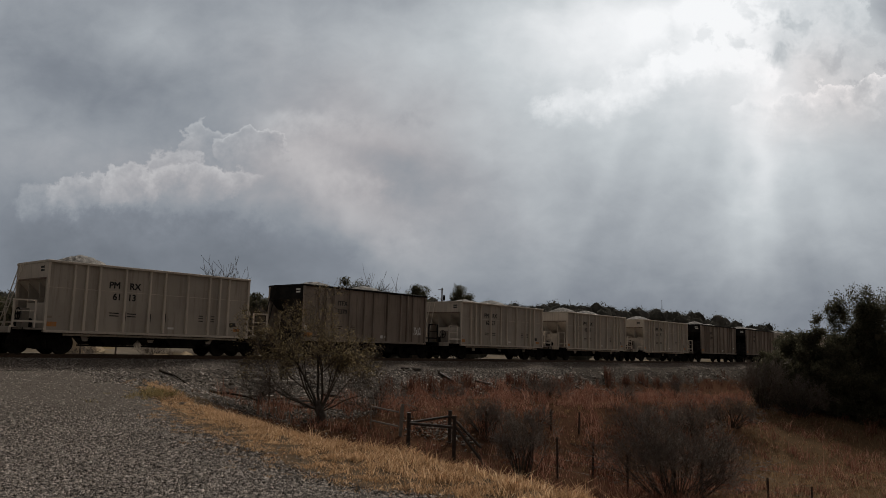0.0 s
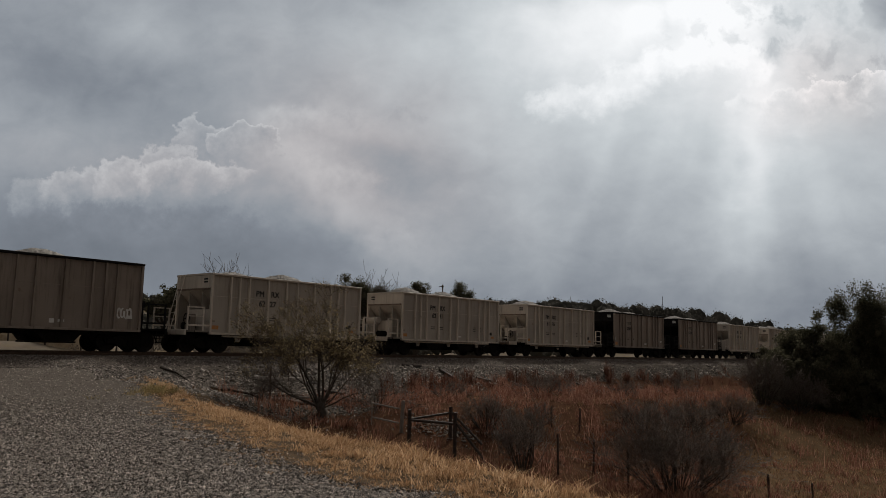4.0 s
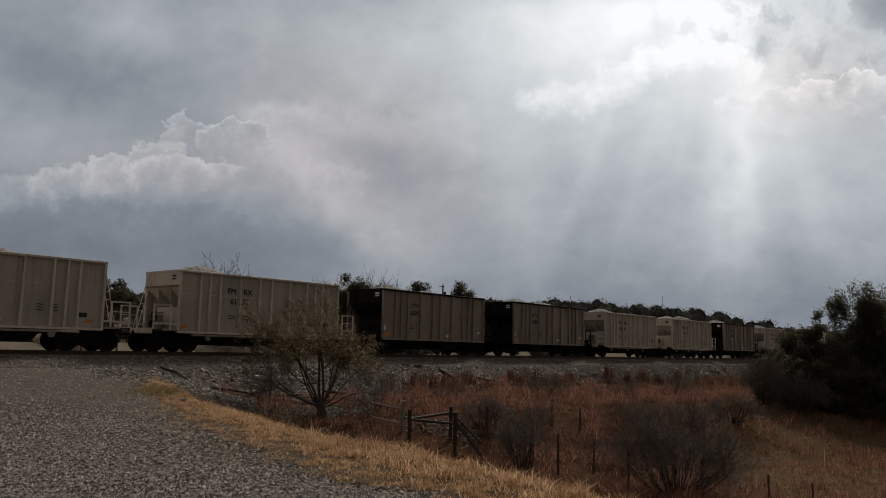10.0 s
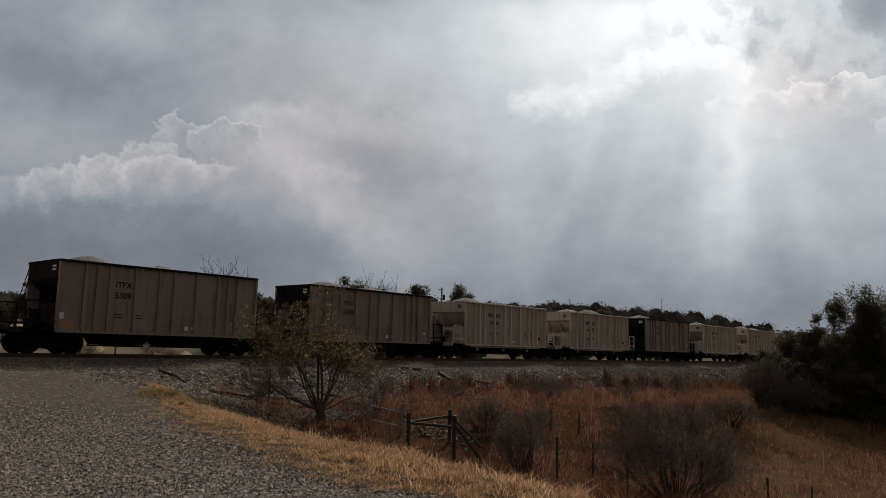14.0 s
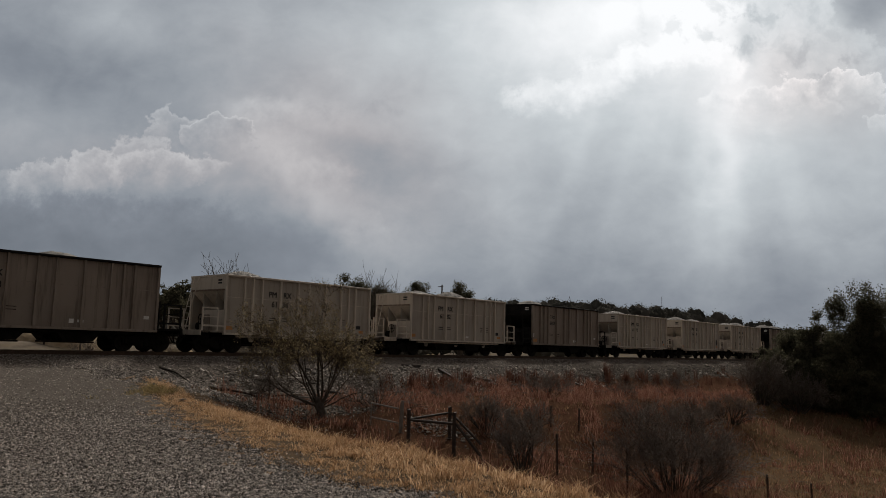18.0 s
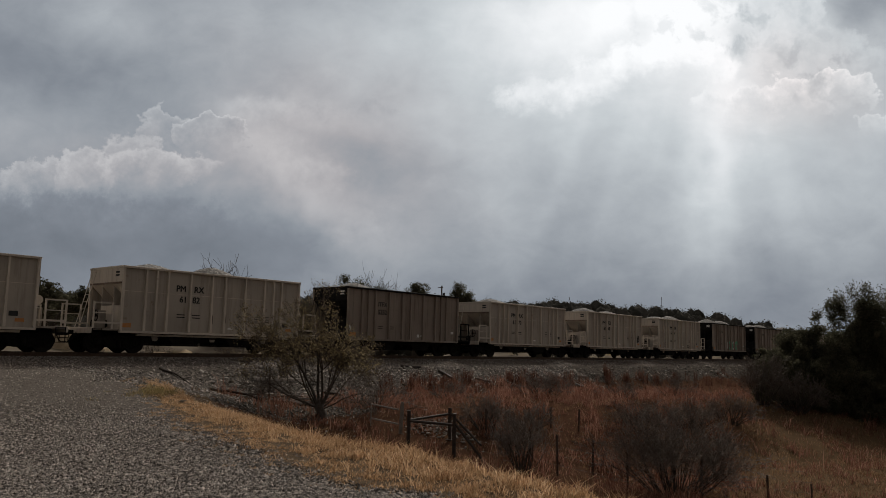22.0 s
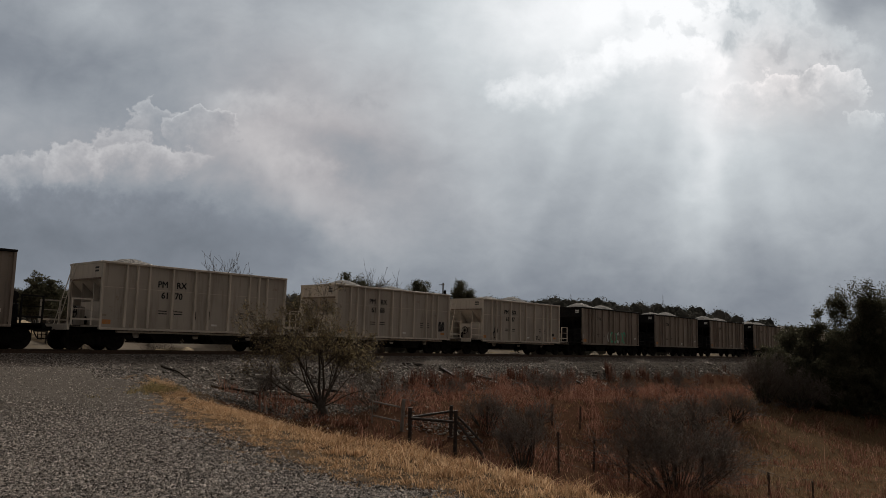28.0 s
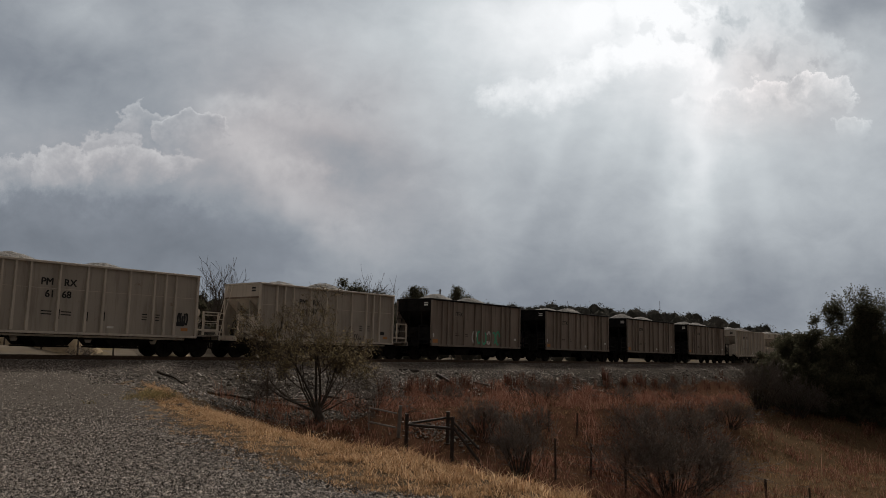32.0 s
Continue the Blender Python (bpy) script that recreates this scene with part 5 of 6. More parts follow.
# trees behind the railway
for bx, by, bh, seed in ((-15.2, 54, 6.6, 41), (-9.4, 58, 6.2, 42), (-5.6, 66, 8.7, 43), (-12.4, 53, 4.6, 44), (55, 140, 7, 45), (-22, 50, 2.6, 46)):
    make_bare_tree(bx, by, bh, seed, "leafless tree with thin upright limbs behind the railway")
for i, (bx, by, bh, sp) in enumerate(((-34, 58, 5.6, 7), (-28.5, 56, 5.6, 6), (-24.6, 57, 5.4, 6), (-31, 62, 6, 7), (-19.5, 60, 5.8, 6), (-14.2, 59, 5.4, 5.5), (-11.0, 60, 5.0, 5),
                                      (-7.5, 66, 8.3, 4.6), (-5.3, 70, 7.7, 3.4), (-2.4, 74, 8.2, 4.2), (2.0, 80, 8.8, 4.6), (-38, 54, 6, 6), (-16.8, 62, 5.4, 6), (-22.0, 63, 5.6, 6))):
    key = i in (7, 8, 9, 10)
    make_oak(bx, by, bh, sp, 60 + i, 30000 if key else 9000, 0.0, 0.06 if key else 0.085, rounded=True)


def make_woods():
    """Oak and cedar woods on the far ridge."""
    rng = np.random.default_rng(5)
    xs, ys, hs = [], [], []
    for _ in range(950):
        d = rng.uniform(215, 380)
        az = rng.uniform(-0.62, 0.60)
        x, y = d * math.tan(az), d
        s, p = track_coords(x, y)
        if p < 62:
            continue
        xs.append(x), ys.append(y), hs.append(rng.uniform(4.2, 6.9) * (1.25 if rng.random() < 0.08 else 1.0))
    for _ in range(330):
        d = rng.uniform(95, 215)
        x, y = d * math.tan(rng.uniform(-0.62, 0.56)), d
        s, p = track_coords(x, y)
        if p < 58:
            continue
        xs.append(x), ys.append(y), hs.append(rng.uniform(3.0, 5.0))
    xs, ys, hs = np.array(xs), np.array(ys), np.array(hs)
    zs = ground(xs, ys)
    m = 150
    c = np.stack([xs, ys, zs + hs * 0.45], -1)
    at = np.repeat(c, m, 0)
    off = rng.normal(size=at.shape)
    off /= np.linalg.norm(off, axis=1)[:, None]
    off *= (rng.uniform(0.5, 1.0, len(at)) ** 0.5)[:, None]
    hh = np.repeat(hs, m)
    at = at + off * np.stack([hh * 0.5, hh * 0.5, hh * 0.52], -1) * (1 + 0.07 * rng.normal(size=(len(at), 1)))
    hearts = cores(c, np.stack([hs * 0.38, hs * 0.38, hs * 0.4], -1), rng)
    ob = mesh_tris("far_woods", *joined(leaf_cards(at, hh * 0.036, rng), hearts), M_WOODS)
    return tagged(ob, "dark oak and cedar woods along the far ridge", "woods", kind="stuff")


make_woods()


# ================= grass =================
def scatter(n, x0, x1, y0, y1, keep, rng):
    x, y = rng.uniform(x0, x1, n), rng.uniform(y0, y1, n)
    k = keep(x, y) > rng.random(n)
    return x[k], y[k]


def tufts(x, y, per, radius, height, width, lean, rng):
    n = len(x)
    bx = np.repeat(x, per) + rng.normal(size=n * per) * radius
    by = np.repeat(y, per) + rng.normal(size=n * per) * radius
    base = np.stack([bx, by, ground(bx, by) - 0.02], -1)
    h = np.repeat(height(x, y) if callable(height) else np.full(n, height), per) * rng.uniform(0.45, 1.15, n * per)
    return blades(base, h, width * rng.uniform(0.6, 1.4, n * per), lean, rng)


def edge_e(x, y):
    return 0.871 * x + 0.491 * y


def lot_edge(x, y):
    return 2.85 + 1.0 * (1 - smooth(y, 8.0, 10.5)) + 0.75 * smooth(y, 14.0, 25.0) + 0.45 * ripple(x, y, 2.5, 8)


def make_grass():
    rng = np.random.default_rng(9)

    def verge(x, y):
        e, le = edge_e(x, y), lot_edge(x, y)
        s, p = track_coords(x, y)
        patch = 0.5 + 0.5 * np.clip(ripple(x, y, 0.9, 21) * 4, -1, 1)
        return smooth(e, le - 0.3, le + 1.1) * (1 - smooth(e, 5.8 - 1.3 * smooth(y, 15, 23), 6.6 - 1.5 * smooth(y, 15, 23))) * (1 - smooth(p, 23, 26)) * (0.12 + 0.88 * np.maximum(patch, 0.55 * smooth(e, le + 1.2, le + 2.4)))

    x, y = scatter(95000, -14, 6, 5.5, 31, verge, rng)
    h = lambda a, b: (0.055 + 0.10 * smooth(edge_e(a, b), 3.4, 5.2)) * (0.7 + 0.6 * smooth(ripple(a, b, 0.7, 25), -0.2, 0.3))
    v, t = tufts(x, y, 13, 0.042, lambda a, b: h(a, b) * (0.6 + 0.8 * (rng.random(len(a)) ** 3)), 0.0052, 1.05, rng)
    tagged(mesh_tris("verge_grass", v, t, M_GRASS), "dry golden grass along the edge of the gravel", "grass", kind="stuff")

    a, r = rng.uniform(0, 6.283, 70), 0.45 * np.abs(rng.normal(size=70))
    v, t = tufts(-8.2 + r * np.cos(a), 23.2 + r * np.sin(a) * 2.2, 16, 0.06, lambda a, b: rng.uniform(0.06, 0.3, len(a)), 0.006, 1.1, rng)
    tagged(mesh_tris("green_tuft", v, t, M_GREENGRASS), "low olive-green tuft at the edge of the gravel", "grass", kind="stuff")

    def gully(x, y):
        e = edge_e(x, y)
        s, p = track_coords(x, y)
        bare = 1 - 0.9 * np.exp(-((x - 0.05) / 0.8) ** 2 - ((y - 26.6) / 0.9) ** 2)
        return bare * smooth(e, 5.6, 7.2) * (1 - smooth(p, 23.0 + 3.2 * smooth(s, 22, 32), 24.8 + 3.2 * smooth(s, 22, 32))) * smooth(s, 12, 20) * (1 - 0.6 * smooth(x - 0.4 * y, -1.8, 0.2) * (1 - smooth(p, 15, 19))) * (0.1 + 0.9 * smooth(ripple(x, y, 2.6, 31), -0.2, 0.22))

    x, y = scatter(22000, -8, 22, 12, 52, gully, rng)
    v, t = tufts(x, y, 11, 0.09, lambda a, b: (0.2 + 0.38 * smooth(ripple(a, b, 2.0, 33), -0.15, 0.4)) * rng.uniform(0.5, 1.5, len(a)), 0.008, 0.75, rng)
    tagged(mesh_tris("bluestem_grass", v, t, M_BLUESTEM), "tall rust-red bluestem grass filling the gully", "grass", kind="stuff")

    x, y = scatter(26000, -8, 24, 12, 50, lambda a, b: np.minimum(1.0, 0.35 + gully(a, b)) * smooth(edge_e(a, b), 5.4, 6.4) * (1 - smooth(track_coords(a, b)[1], 24, 26)), rng)
    v, t = tufts(x, y, 4, 0.1, lambda a, b: 0.07 + 0.16 * rng.random(len(a)) ** 2, 0.009, 1.0, rng)
    tagged(mesh_tris("grass_litter", v, t, M_LITTER), "flattened brown grass litter on the floor of the gully", "grass", kind="stuff")

    def stalks(x, y):
        s, p = track_coords(x, y)
        return smooth(p, 22.5, 24.5) * (1 - smooth(p, 26.8, 28.0)) * smooth(s, 26, 31) * smooth(ripple(x, y, 1.7, 41), -0.05, 0.2)

    x, y = scatter(5000, -6, 45, 25, 75, stalks, rng)
    v, t = tufts(x, y, 18, 0.10, lambda a, b: 0.35 + 0.75 * rng.random(len(a)) ** 2, 0.011, 0.2, rng)
    tagged(mesh_tris("tall_weeds", v, t, M_WEED), "tall dark weeds along the foot of the embankment", "weeds", kind="stuff")

    # stands of tall red-brown stalks at the foot of the bank: bearing, distance from the track's line, height
    for slope, off, tall in ((-0.066, 25.8, 1.2), (-0.038, 25.6, 1.25), (-0.026, 26.4, 1.0), (-0.010, 25.8, 1.1), (0.004, 26.6, 0.8), (0.018, 26.2, 0.9), (0.034, 26.8, 1.1), (0.090, 27.2, 1.0), (0.103, 26.6, 1.1),
                             (0.122, 26.8, 1.0), (0.150, 26.4, 0.8), (0.166, 26.8, 0.9), (0.213, 27.4, 1.4), (0.236, 26.9, 1.0), (0.255, 27.2, 1.2), (0.275, 26.7, 1.1), (0.30, 27.0, 1.0)):
        cy = off / (CX - slope * CY)
        cx = slope * cy
        n = 12
        px, py = cx + rng.normal(size=n) * 0.14 * tall, cy + rng.normal(size=n) * 0.25
        v, t = tufts(px, py, 9, 0.07, lambda a, b: tall * rng.uniform(0.5, 1.0, len(a)), 0.013, 0.22, rng)
        tagged(mesh_tris("weed_clump", v, t, M_WEED), "clump of tall red-brown dead weeds on the embankment", "weeds", "weed clumps")

    def field(x, y):
        s, p = track_coords(x, y)
        return smooth(edge_e(x, y), 7.5, 9.5) * (0.35 + 0.65 * smooth(x - 0.4 * y, -2.5, 0.0)) * (1 - smooth(p, 15, 20)) * (0.45 + 0.55 * smooth(ripple(x, y, 4.0, 51), -0.3, 0.2))

    x, y = scatter(18000, 0, 32, 12, 46, field, rng)
    v, t = tufts(x, y, 6, 0.07, lambda a, b: 0.08 + 0.16 * rng.random(len(a)) ** 2, 0.009, 0.7, rng)
    tagged(mesh_tris("field_grass", v, t, M_FIELD), "short tan winter grass of the field", "grass", kind="stuff")


make_grass()


# ================= stones =================
def bed_height(x, y):
    s, p = track_coords(x, y)
    return RAIL_TOP + np.interp(p - TRACK_OFF, (-4.7, -2.55, -1.9), (-0.62, -0.2, -0.17))


def chips(x, y, size, rng, level=ground):
    """Small broken stones half sunk in the ground: only what shows above it."""
    n = len(x)
    a = rng.uniform(0, 6.283, n)[:, None] + np.arange(4)[None, :] * 1.571 + rng.uniform(-0.5, 0.5, (n, 4))
    r = size[:, None] * rng.uniform(0.65, 1.3, (n, 4))
    ring = np.stack([x[:, None] + r * np.cos(a), y[:, None] + r * np.sin(a), (level(x, y) - 0.3 * size)[:, None] + size[:, None] * rng.uniform(-0.1, 0.5, (n, 4))], -1)
    top = np.stack([x + size * rng.uniform(-0.5, 0.5, n), y + size * rng.uniform(-0.5, 0.5, n), level(x, y) + size * rng.uniform(0.5, 1.05, n)], -1)
    v = np.concatenate([ring, top[:, None, :]], 1).reshape(-1, 3)
    t = np.array([[0, 1, 4], [1, 2, 4], [2, 3, 4], [3, 0, 4]])[None] + (np.arange(n) * 5)[:, None, None]
    return v, t.reshape(-1, 3)


def stones(x, y, size, rng, flat=0.9, lift=0.4):
    n = len(x)
    octa = np.array([[1, 0, 0], [-1, 0, 0], [0, 1, 0], [0, -1, 0], [0, 0, 1], [0, 0, -1.0]])
    tri = np.array([[0, 2, 4], [2, 1, 4], [1, 3, 4], [3, 0, 4], [2, 0, 5], [1, 2, 5], [3, 1, 5], [0, 3, 5]])
    v = octa[None] * rng.uniform(0.65, 1.25, (n, 6, 1)) + rng.normal(size=(n, 6, 3)) * 0.16
    v *= np.stack([rng.uniform(0.7, 1.3, n), rng.uniform(0.7, 1.2, n), rng.uniform(0.5, 1.0, n) * flat], -1)[:, None, :] * size[:, None, None]
    a = rng.uniform(0, 6.283, n)
    c, s = np.cos(a)[:, None], np.sin(a)[:, None]
    v = np.stack([v[..., 0] * c - v[..., 1] * s, v[..., 0] * s + v[..., 1] * c, v[..., 2]], -1)
    v += np.stack([x, y, ground(x, y) + size * lift], -1)[:, None, :]
    t = tri[None] + (np.arange(n) * 6)[:, None, None]
    return v.reshape(-1, 3), t.reshape(-1, 3)


def make_stones():
    rng = np.random.default_rng(17)
    d = np.exp(rng.uniform(math.log(7.2), math.log(30), 190000))
    x = d * np.tan(rng.uniform(-0.585, 0.10, len(d)))
    e, le = edge_e(x, d), lot_edge(x, d)
    s, p = track_coords(x, d)
    k = (e < le + np.abs(rng.normal(size=len(d))) * 0.5) & (p < 29.5) & (rng.random(len(d)) < 1.0 - 0.8 * smooth(d + 3.0 * ripple(x, d, 4.0, 66), 12.0, 21.0))
    x, y = x[k], d[k]
    size = 0.010 + 0.015 * rng.random(len(x)) ** 3 + 0.0004 * y
    tagged(mesh_tris("lot_gravel", *chips(x, y, size, rng), M_STONE), "loose grey crushed stone on the gravel lot", "gravel", kind="stuff")
    # rubble on the bank below the ballast
    s = rng.uniform(14, 95, 7000)
    p = 28.0 + rng.normal(size=len(s)) * 0.6 + 0.5 * ripple(s, s * 0, 7.0, 61)
    x, y = s * CX - p * CY, s * CY + p * CX
    k = (rng.random(len(s)) < 0.12 + 0.88 * smooth(ripple(x, y, 3.0, 62), -0.05, 0.3)) & (edge_e(x, y) > 4.6)
    size = 0.03 + 0.14 * rng.random(k.sum()) ** 5
    tagged(mesh_tris("bank_rubble", *stones(x[k], y[k], size, rng, 0.8, 0.2), M_ROCK), "pale broken limestone rubble on the embankment", "rubble", kind="stuff")
    s = rng.uniform(4, 48, 20000)
    p = 27.4 + rng.normal(size=len(s)) * 1.5 - 7.5 * rng.random(len(s)) * (1 - smooth(s, 18, 27))
    x, y = s * CX - p * CY, s * CY + p * CX
    k = (edge_e(x, y) > 2.6 + 2.4 * (1 - smooth(y, 22, 27))) & (p < 30.5)
    tagged(mesh_tris("bank_gravel", *chips(x[k], y[k], 0.022 + 0.05 * rng.random(k.sum()) ** 3, rng), M_STONE),
           "loose grey stones spilled down the embankment", "gravel", kind="stuff")
    # shoulder stones at the lot's corner with the track
    s = rng.uniform(6, 24, 5000)
    p = rng.uniform(24.5, 30.0, len(s))
    x, y = s * CX - p * CY, s * CY + p * CX
    k = np.abs(edge_e(x, y) - 3.6 - 0.6 * ripple(x, y, 3.0, 63)) < 0.9
    tagged(mesh_tris("shoulder_stones", *stones(x[k], y[k], 0.022 + 0.045 * rng.random(k.sum()) ** 3, rng, 0.8, 0.2), M_ROCK),
           "pale stones heaped along the shoulder of the track", "rubble", kind="stuff")
    s = np.exp(rng.uniform(math.log(6), math.log(85), 26000))
    p = TRACK_OFF - rng.uniform(1.7, 4.75, len(s))
    x, y = s * CX - p * CY, s * CY + p * CX
    tagged(mesh_tris("ballast_stones", *chips(x, y, 0.022 + 0.03 * rng.random(len(s)) ** 2, rng, bed_height), M_STONE), "loose crushed stone on the ballast shoulder", "ballast", kind="stuff")
    # washed-out pale patch behind the fence corner
    x, y = rng.normal(0.05, 0.5, 420), rng.normal(26.9, 0.5, 420)
    tagged(mesh_tris("pale_rubble", *stones(x, y, 0.03 + 0.08 * rng.random(420) ** 3, rng, 0.6, 0.3), M_ROCK), "pale broken limestone behind the fence corner", "rubble", kind="stuff")


make_stones()


# ================= fence, debris, poles =================
def pipe_post(name, x, y, h, r, label, cap=True, lean=(0, 0), mat=None):
    g = on_ground(x, y, 0.2)
    bm = bmesh.new()
    rod(bm, (0, 0, 0), (lean[0], lean[1], h + 0.2), r, 10)
    if cap:
        rod(bm, (lean[0], lean[1], h + 0.2), (lean[0], lean[1], h + 0.23), r * 1.15, 10)
    ob = part(name, bm, mat or M_POST)
    ob.location = g
    return tagged(ob, label, "fence post", "brace posts")


def spar(name, a, b, r, label, category, mat=None, sides=8, group=""):
    bm = bmesh.new()
    a, b = Vector(a), Vector(b)
    rod(bm, (0, 0, 0), b - a, r, sides)
    ob = part(name, bm, mat or M_POST)
    ob.location = a
    return tagged(ob, label, category, group)


PA, PB, PA2, PC = (-0.95, 25.1), (0.48, 24.5), (0.36, 26.0), (-1.25, 25.9)
for xy, h in ((PA, 1.0), (PB, 1.3), (PA2, 1.02)):
    pipe_post("brace_post", *xy, h, 0.062, "dark rusty pipe brace post of the fence")


def at_post(xy, up):
    return (xy[0], xy[1], float(ground(*xy)) + up)


spar("brace_rail", at_post(PA, 0.72), at_post(PA2, 0.86), 0.04, "rusty pipe rail between two brace posts", "fence rail", M_POST, group="brace rails")
spar("brace_rail", at_post(PA, 0.70), at_post(PB, 0.98), 0.045, "rusty pipe rail between two brace posts", "fence rail", M_POST, group="brace rails")
spar("brace_rail", at_post(PB, 1.05), (1.45, 24.15, float(ground(1.45, 24.15)) + 0.05), 0.045, "slanting pipe brace of the fence corner", "fence rail", M_POST, group="brace rails")
spar("brace_rail", at_post(PA2, 0.9), (1.35, 25.2, float(ground(1.35, 25.2)) + 0.3), 0.04, "slanting pipe brace of the fence corner", "fence rail", M_POST, group="brace rails")
pipe_post("gate_post", *PC, 1.02, 0.06, "grey weathered wooden gate post", False, (0.05, 0.0), M_OLDWOOD)


def make_gate():
    a, b = (-2.25, 26.3), (-1.33, 26.0)
    za, zb = float(ground(*a)), float(ground(*b))
    gate = empty("metal_gate", pose(a[0], a[1], za))
    dx, dy, dz = b[0] - a[0], b[1] - a[1], zb - za
    for nm, h in (("top_rail", 0.62), ("bottom_rail", 0.16)):
        bm = bmesh.new()
        rod(bm, (0, 0, h + 0.08), (dx, dy, dz + h + 0.1), 0.03, 8)
        part(nm, bm, M_OLDWOOD, gate)
    bm = bmesh.new()
    rod(bm, (0, 0, -0.05), (0, 0, 0.74), 0.022, 8)
    part("upright", bm, M_OLDWOOD, gate)
    return tagged(gate, "small grey pipe gate panel beside the fence corner", "gate")


make_gate()

T_POSTS = ((2.83, 24.7, 1.1), (3.6, 23.9, 1.2), (4.76, 24.5, 1.05), (5.45, 22.9, 1.15), (9.05, 21.9, 0.66), (10.0, 21.4, 0.55), (5.1, 28.9, 0.8), (4.1, 29.0, 0.75), (1.63, 27.0, 0.95), (-5.75, 26.8, 1.2), (7.4, 22.4, 1.0))
for tx, ty, th in T_POSTS:
    g = on_ground(tx, ty, 0.2)
    bm = bmesh.new()
    box(bm, -0.025, 0.025, -0.006, 0.006, 0, th + 0.2)
    box(bm, -0.006, 0.006, 0.006, 0.05, 0, th + 0.2)
    ob = part("t_post", bm, M_TPOST)
    ob.location = g
    ob.rotation_euler = (radians(random.uniform(-2, 2)), radians(random.uniform(-2, 2)), random.uniform(0, 3))
    tagged(ob, "thin rusty steel fence post in the grass", "fence post", "steel fence posts")

FENCE = [PB, T_POSTS[0][:2], T_POSTS[1][:2], T_POSTS[3][:2], T_POSTS[10][:2], T_POSTS[4][:2], T_POSTS[5][:2]]
for h in (0.3, 0.58, 0.85):
    line = []
    for a, b in zip(FENCE, FENCE[1:]):
        pa, pb = np.array(at_post(a, h)), np.array(at_post(b, h))
        line += [pa, (pa + pb) / 2 - [0, 0, 0.03]]
    line.append(np.array(at_post(FENCE[-1], h)))
    wire = mesh_tris("fence_wire", *tubes([(np.array(line), np.full(len(line), 0.0035))]), M_WIRE)
    tagged(wire, "sagging rusty barbed wire between fence posts", "fence wire", "fence wires")


def old_tie(s, p, turn, tilt, length, label, mat=None, w=0.17, h=0.13, up=0.05):
    x, y = s * CX - p * CY, s * CY + p * CX
    bm = bmesh.new()
    box(bm, -length / 2, length / 2, -w / 2, w / 2, -h / 2, h / 2, 0.015)
    r = random.Random(int(s * 100))
    for v in bm.verts:
        v.co += Vector((r.uniform(-0.03, 0.03), r.uniform(-0.012, 0.012), r.uniform(-0.012, 0.012)))
    ob = part("discarded_tie", bm, mat or M_TIE)
    ob.matrix_basis = pose(x, y, float(ground(x, y)) + up, 0, tilt, turn)
    return tagged(ob, label, "timber", "discarded timbers")


def st(px, py):
    return track_coords(px, py)


old_tie(*st(0.35, 43.0), -60, 14, 1.6, "dark broken railway tie lying down the embankment", up=0.12)
old_tie(*st(3.5, 43.6), -50, 12, 1.6, "dark broken railway tie lying down the embankment")
old_tie(*st(4.7, 45.2), -58, 12, 1.3, "dark broken railway tie lying down the embankment", up=0.1)
for tx, ty, tt, tl in ((5.6, 46.6, -64, 1.5), (7.4, 48.6, -40, 1.2), (-4.4, 34.6, 30, 1.4), (2.4, 44.2, -20, 0.9), (9.0, 51.0, -66, 1.4)):
    old_tie(*st(tx, ty), tt, 9, tl, "dark broken piece of railway tie on the embankment", None, 0.15, 0.12, 0.08)
old_tie(*st(-1.6, 43.2), 20, 2, 1.1, "charred stub of railway tie on the ballast shoulder")
old_tie(*st(-6.75, 33.5), 3, 1, 2.2, "pale grey weathered plank lying on the bank", M_PALEWOOD, 0.3, 0.12, 0.3)
old_tie(*st(-6.9, 31.6), -6, 2, 3.0, "grey weathered timber lying on the bank", M_OLDWOOD, 0.2, 0.16)
old_tie(*st(6.6, 49.5), 10, 0, 1.4, "pale grey weathered plank lying on the bank", M_OLDWOOD)
old_tie(*st(9.6, 53.5), 40, 3, 1.3, "pale grey weathered plank lying on the bank", M_OLDWOOD)
old_tie(*st(19.0, 63.0), 70, 10, 2.2, "pale grey weathered plank lying on the bank", M_OLDWOOD)


def dead_branch(x, y, turn, length, seed, label, r=0.05, up=0.1, mat=None):
    rng = np.random.default_rng(seed)
    limbs, tips = [], []
    a = radians(turn)
    x2, y2 = x + math.cos(a) * length, y + math.sin(a) * length
    fall = (float(ground(x2, y2)) - float(ground(x, y))) / length
    grow(limbs, tips, np.array([0, 0, up]), np.array([math.cos(a), math.sin(a), fall]), length, r, 2, rng, 0.12, 0.0, (2, 3), 0.45, 0.6, 6)
    ob = mesh_tris("dead_branch", *tubes(limbs, 6), mat or M_BARK)
    ob.location = on_ground(x, y, 0.02)
    return tagged(ob, label, "branch", "dead branches")


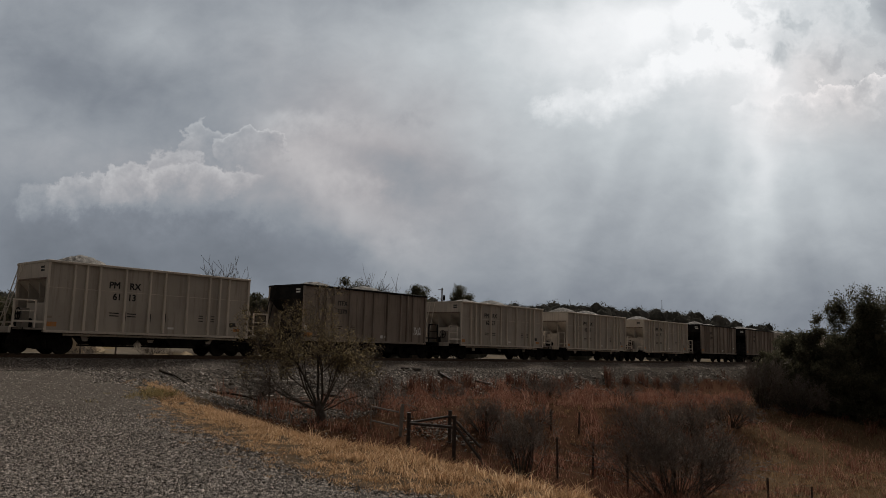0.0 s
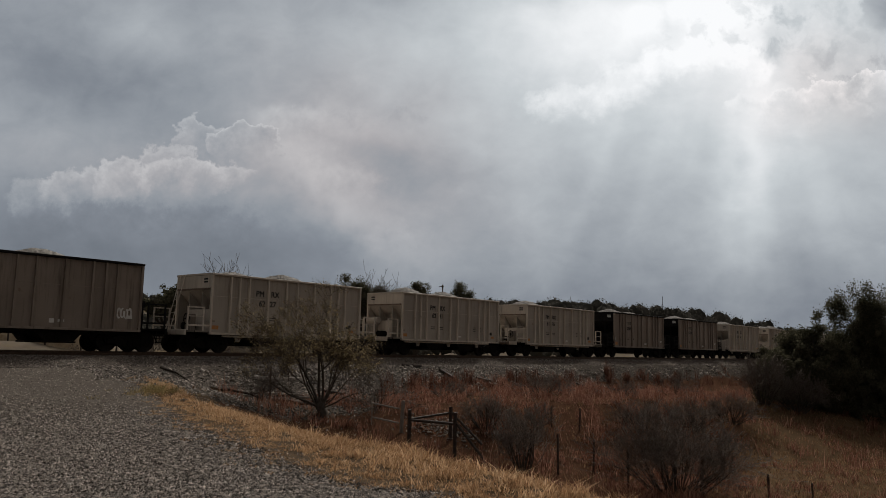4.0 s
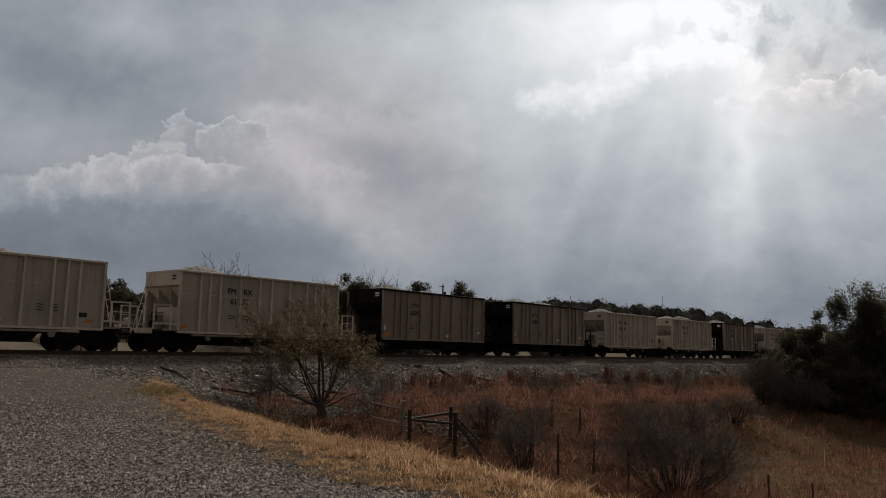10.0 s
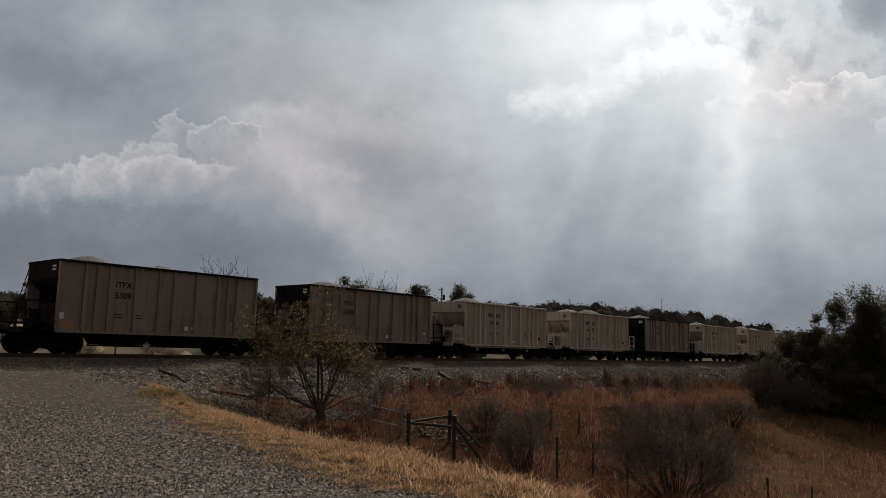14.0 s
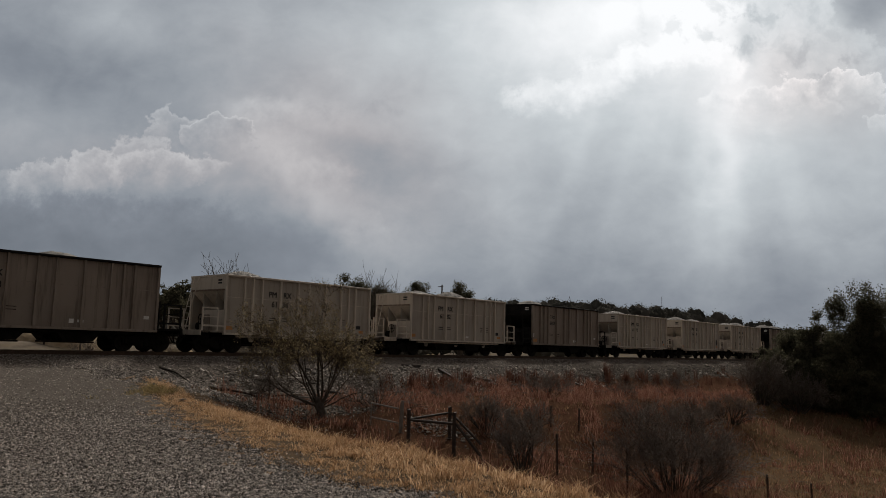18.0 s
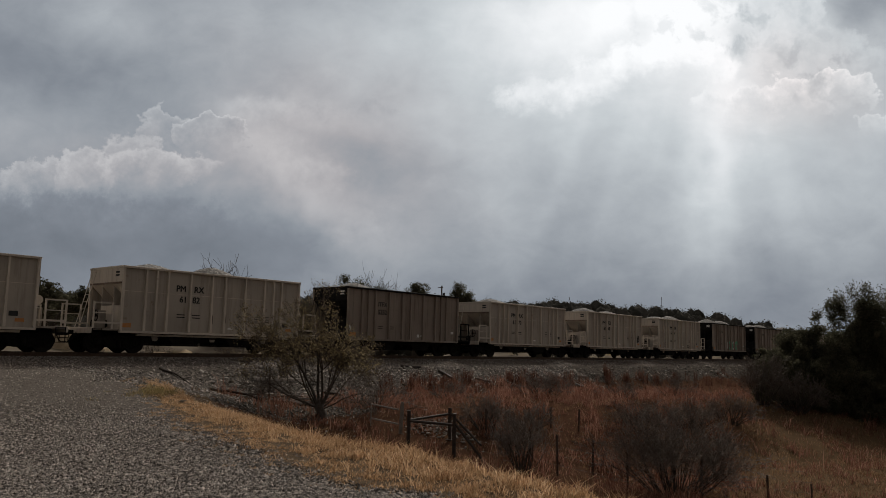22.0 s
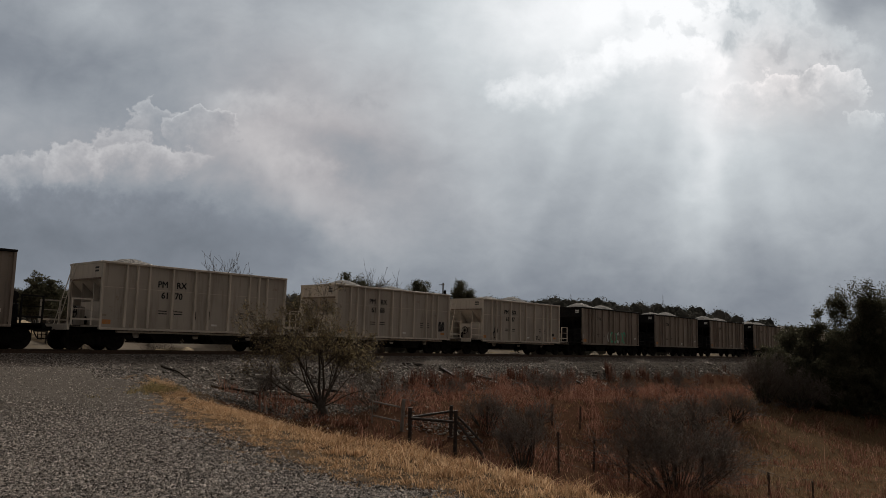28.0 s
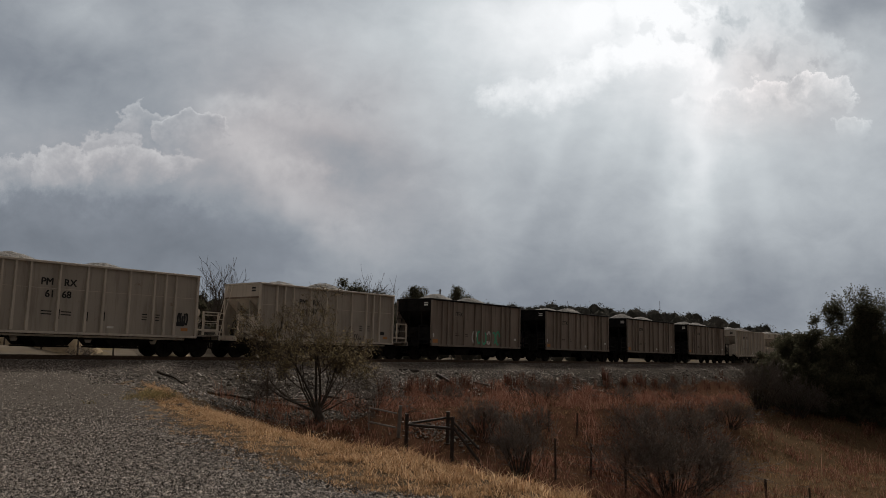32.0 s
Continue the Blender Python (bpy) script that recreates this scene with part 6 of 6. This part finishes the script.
dead_branch(-11.0, 31.0, -42, 2.3, 71, "dark dead branch lying on the ballast slope", 0.055)
dead_branch(-7.2, 29.3, -12, 3.2, 72, "grey fallen limb below the mesquite tree", 0.06, 0.12, M_OLDWOOD)
dead_branch(-8.3, 28.6, -8, 3.0, 73, "dark fallen limb in the ditch", 0.05)
dead_branch(-5.0, 27.4, 20, 1.0, 74, "pale broken limb leaning in the ditch", 0.05, 0.3, M_OLDWOOD)
for bx, by, turn, ln, sd in ((-6.0, 28.0, -25, 2.4, 171), (-7.6, 27.4, 5, 2.0, 172), (-5.2, 29.6, -35, 2.2, 173), (-2.6, 29.0, -15, 1.8, 174), (-6.6, 30.2, -30, 1.8, 175), (-1.4, 30.6, -40, 1.6, 176)):
    dead_branch(bx, by, turn, ln, sd, "dark fallen limb among stones below the embankment", 0.045, 0.12)
dead_branch(-3.0, 33.5, -60, 2.2, 75, "dark fallen limb on the embankment", 0.05)
dead_branch(-1.8, 38.5, -70, 2.0, 76, "dark fallen limb on the embankment", 0.05)


def make_pole(x, y, h, lean, label, arm=True):
    pole = empty("utility_pole", Matrix.Translation(on_ground(x, y, 0.3)))
    bm = bmesh.new()
    rod(bm, (0, 0, 0), (lean, 0, h), 0.15, 8, 0.10)
    part("shaft", bm, M_POLE, pole)
    if arm:
        bm = bmesh.new()
        box(bm, -0.55, 0.2, -0.05, 0.05, h - 0.32, h - 0.22)
        ob = part("crossarm", bm, M_POLE, pole)
        ob.location.x = lean
        bm = bmesh.new()
        rod(bm, (0.32, 0, h - 1.9), (0.32, 0, h - 1.1), 0.18, 10)
        ob = part("transformer", bm, M_UNDER, pole)
        ob.location.x = lean
    return tagged(pole, label, "utility pole", "utility poles")


make_pole(0.1, 118, 11.0, -0.1, "wooden utility pole with a transformer behind the railway")
make_pole(94.6, 334.4, 14.5, -0.1, "wooden utility pole on the wooded slope", False)
make_pole(56.1, 330.0, 10.8, -2.0, "leaning dead snag above the woods", False)

g = on_ground(-6.72, 20.8, 0.03)
rs = np.random.default_rng(77)
v, t = stones(np.array([-6.72]), np.array([20.8]), np.array([0.14]), rs, 0.7, 0.4)
tagged(mesh_tris("pale_rock", v, t, M_ROCK), "pale rock lying in the dry verge grass", "rock")


def make_heap(x, y, long, wide, high, seed):
    """Low heap of tan caliche behind the track."""
    r = random.Random(seed)
    nx, ny = 40, 18
    verts, faces = [], []
    for j in range(ny + 1):
        for i in range(nx + 1):
            a, b = i / nx * 2 - 1, j / ny * 2 - 1
            q = max(0.0, 1.0 - (abs(a) ** 3.2 + abs(b) ** 2.2))
            px, py = x + a * long / 2, y + b * wide / 2
            z = float(ground(px, py)) - 0.1 + high * q ** 0.6 * (0.85 + 0.2 * math.sin(a * 7 + seed) + 0.08 * math.sin(a * 19)) + r.uniform(-0.04, 0.04)
            verts.append((px, py, z))
    for j in range(ny):
        for i in range(nx):
            k = j * (nx + 1) + i
            faces.append((k, k + 1, k + nx + 2, k + nx + 1))
    return tagged(part_from("caliche_mound", verts, faces, M_TAN), "low tan mound of caliche behind the railway track", "dirt mound", "caliche mounds")


make_heap(-24.5, 47.0, 8.5, 4.5, 1.25, 3)
make_heap(-15.4, 45.5, 3.6, 3.0, 0.8, 5)
for fx, fy in ((-26.2, 43.6), (-24.4, 44.2), (-22.6, 44.8), (-20.8, 45.4), (-19.0, 46.0)):
    pipe_post("field_post", fx, fy, 1.1, 0.05, "dark wooden fence post behind the railway", False, (0, 0), M_TIE)

motions()
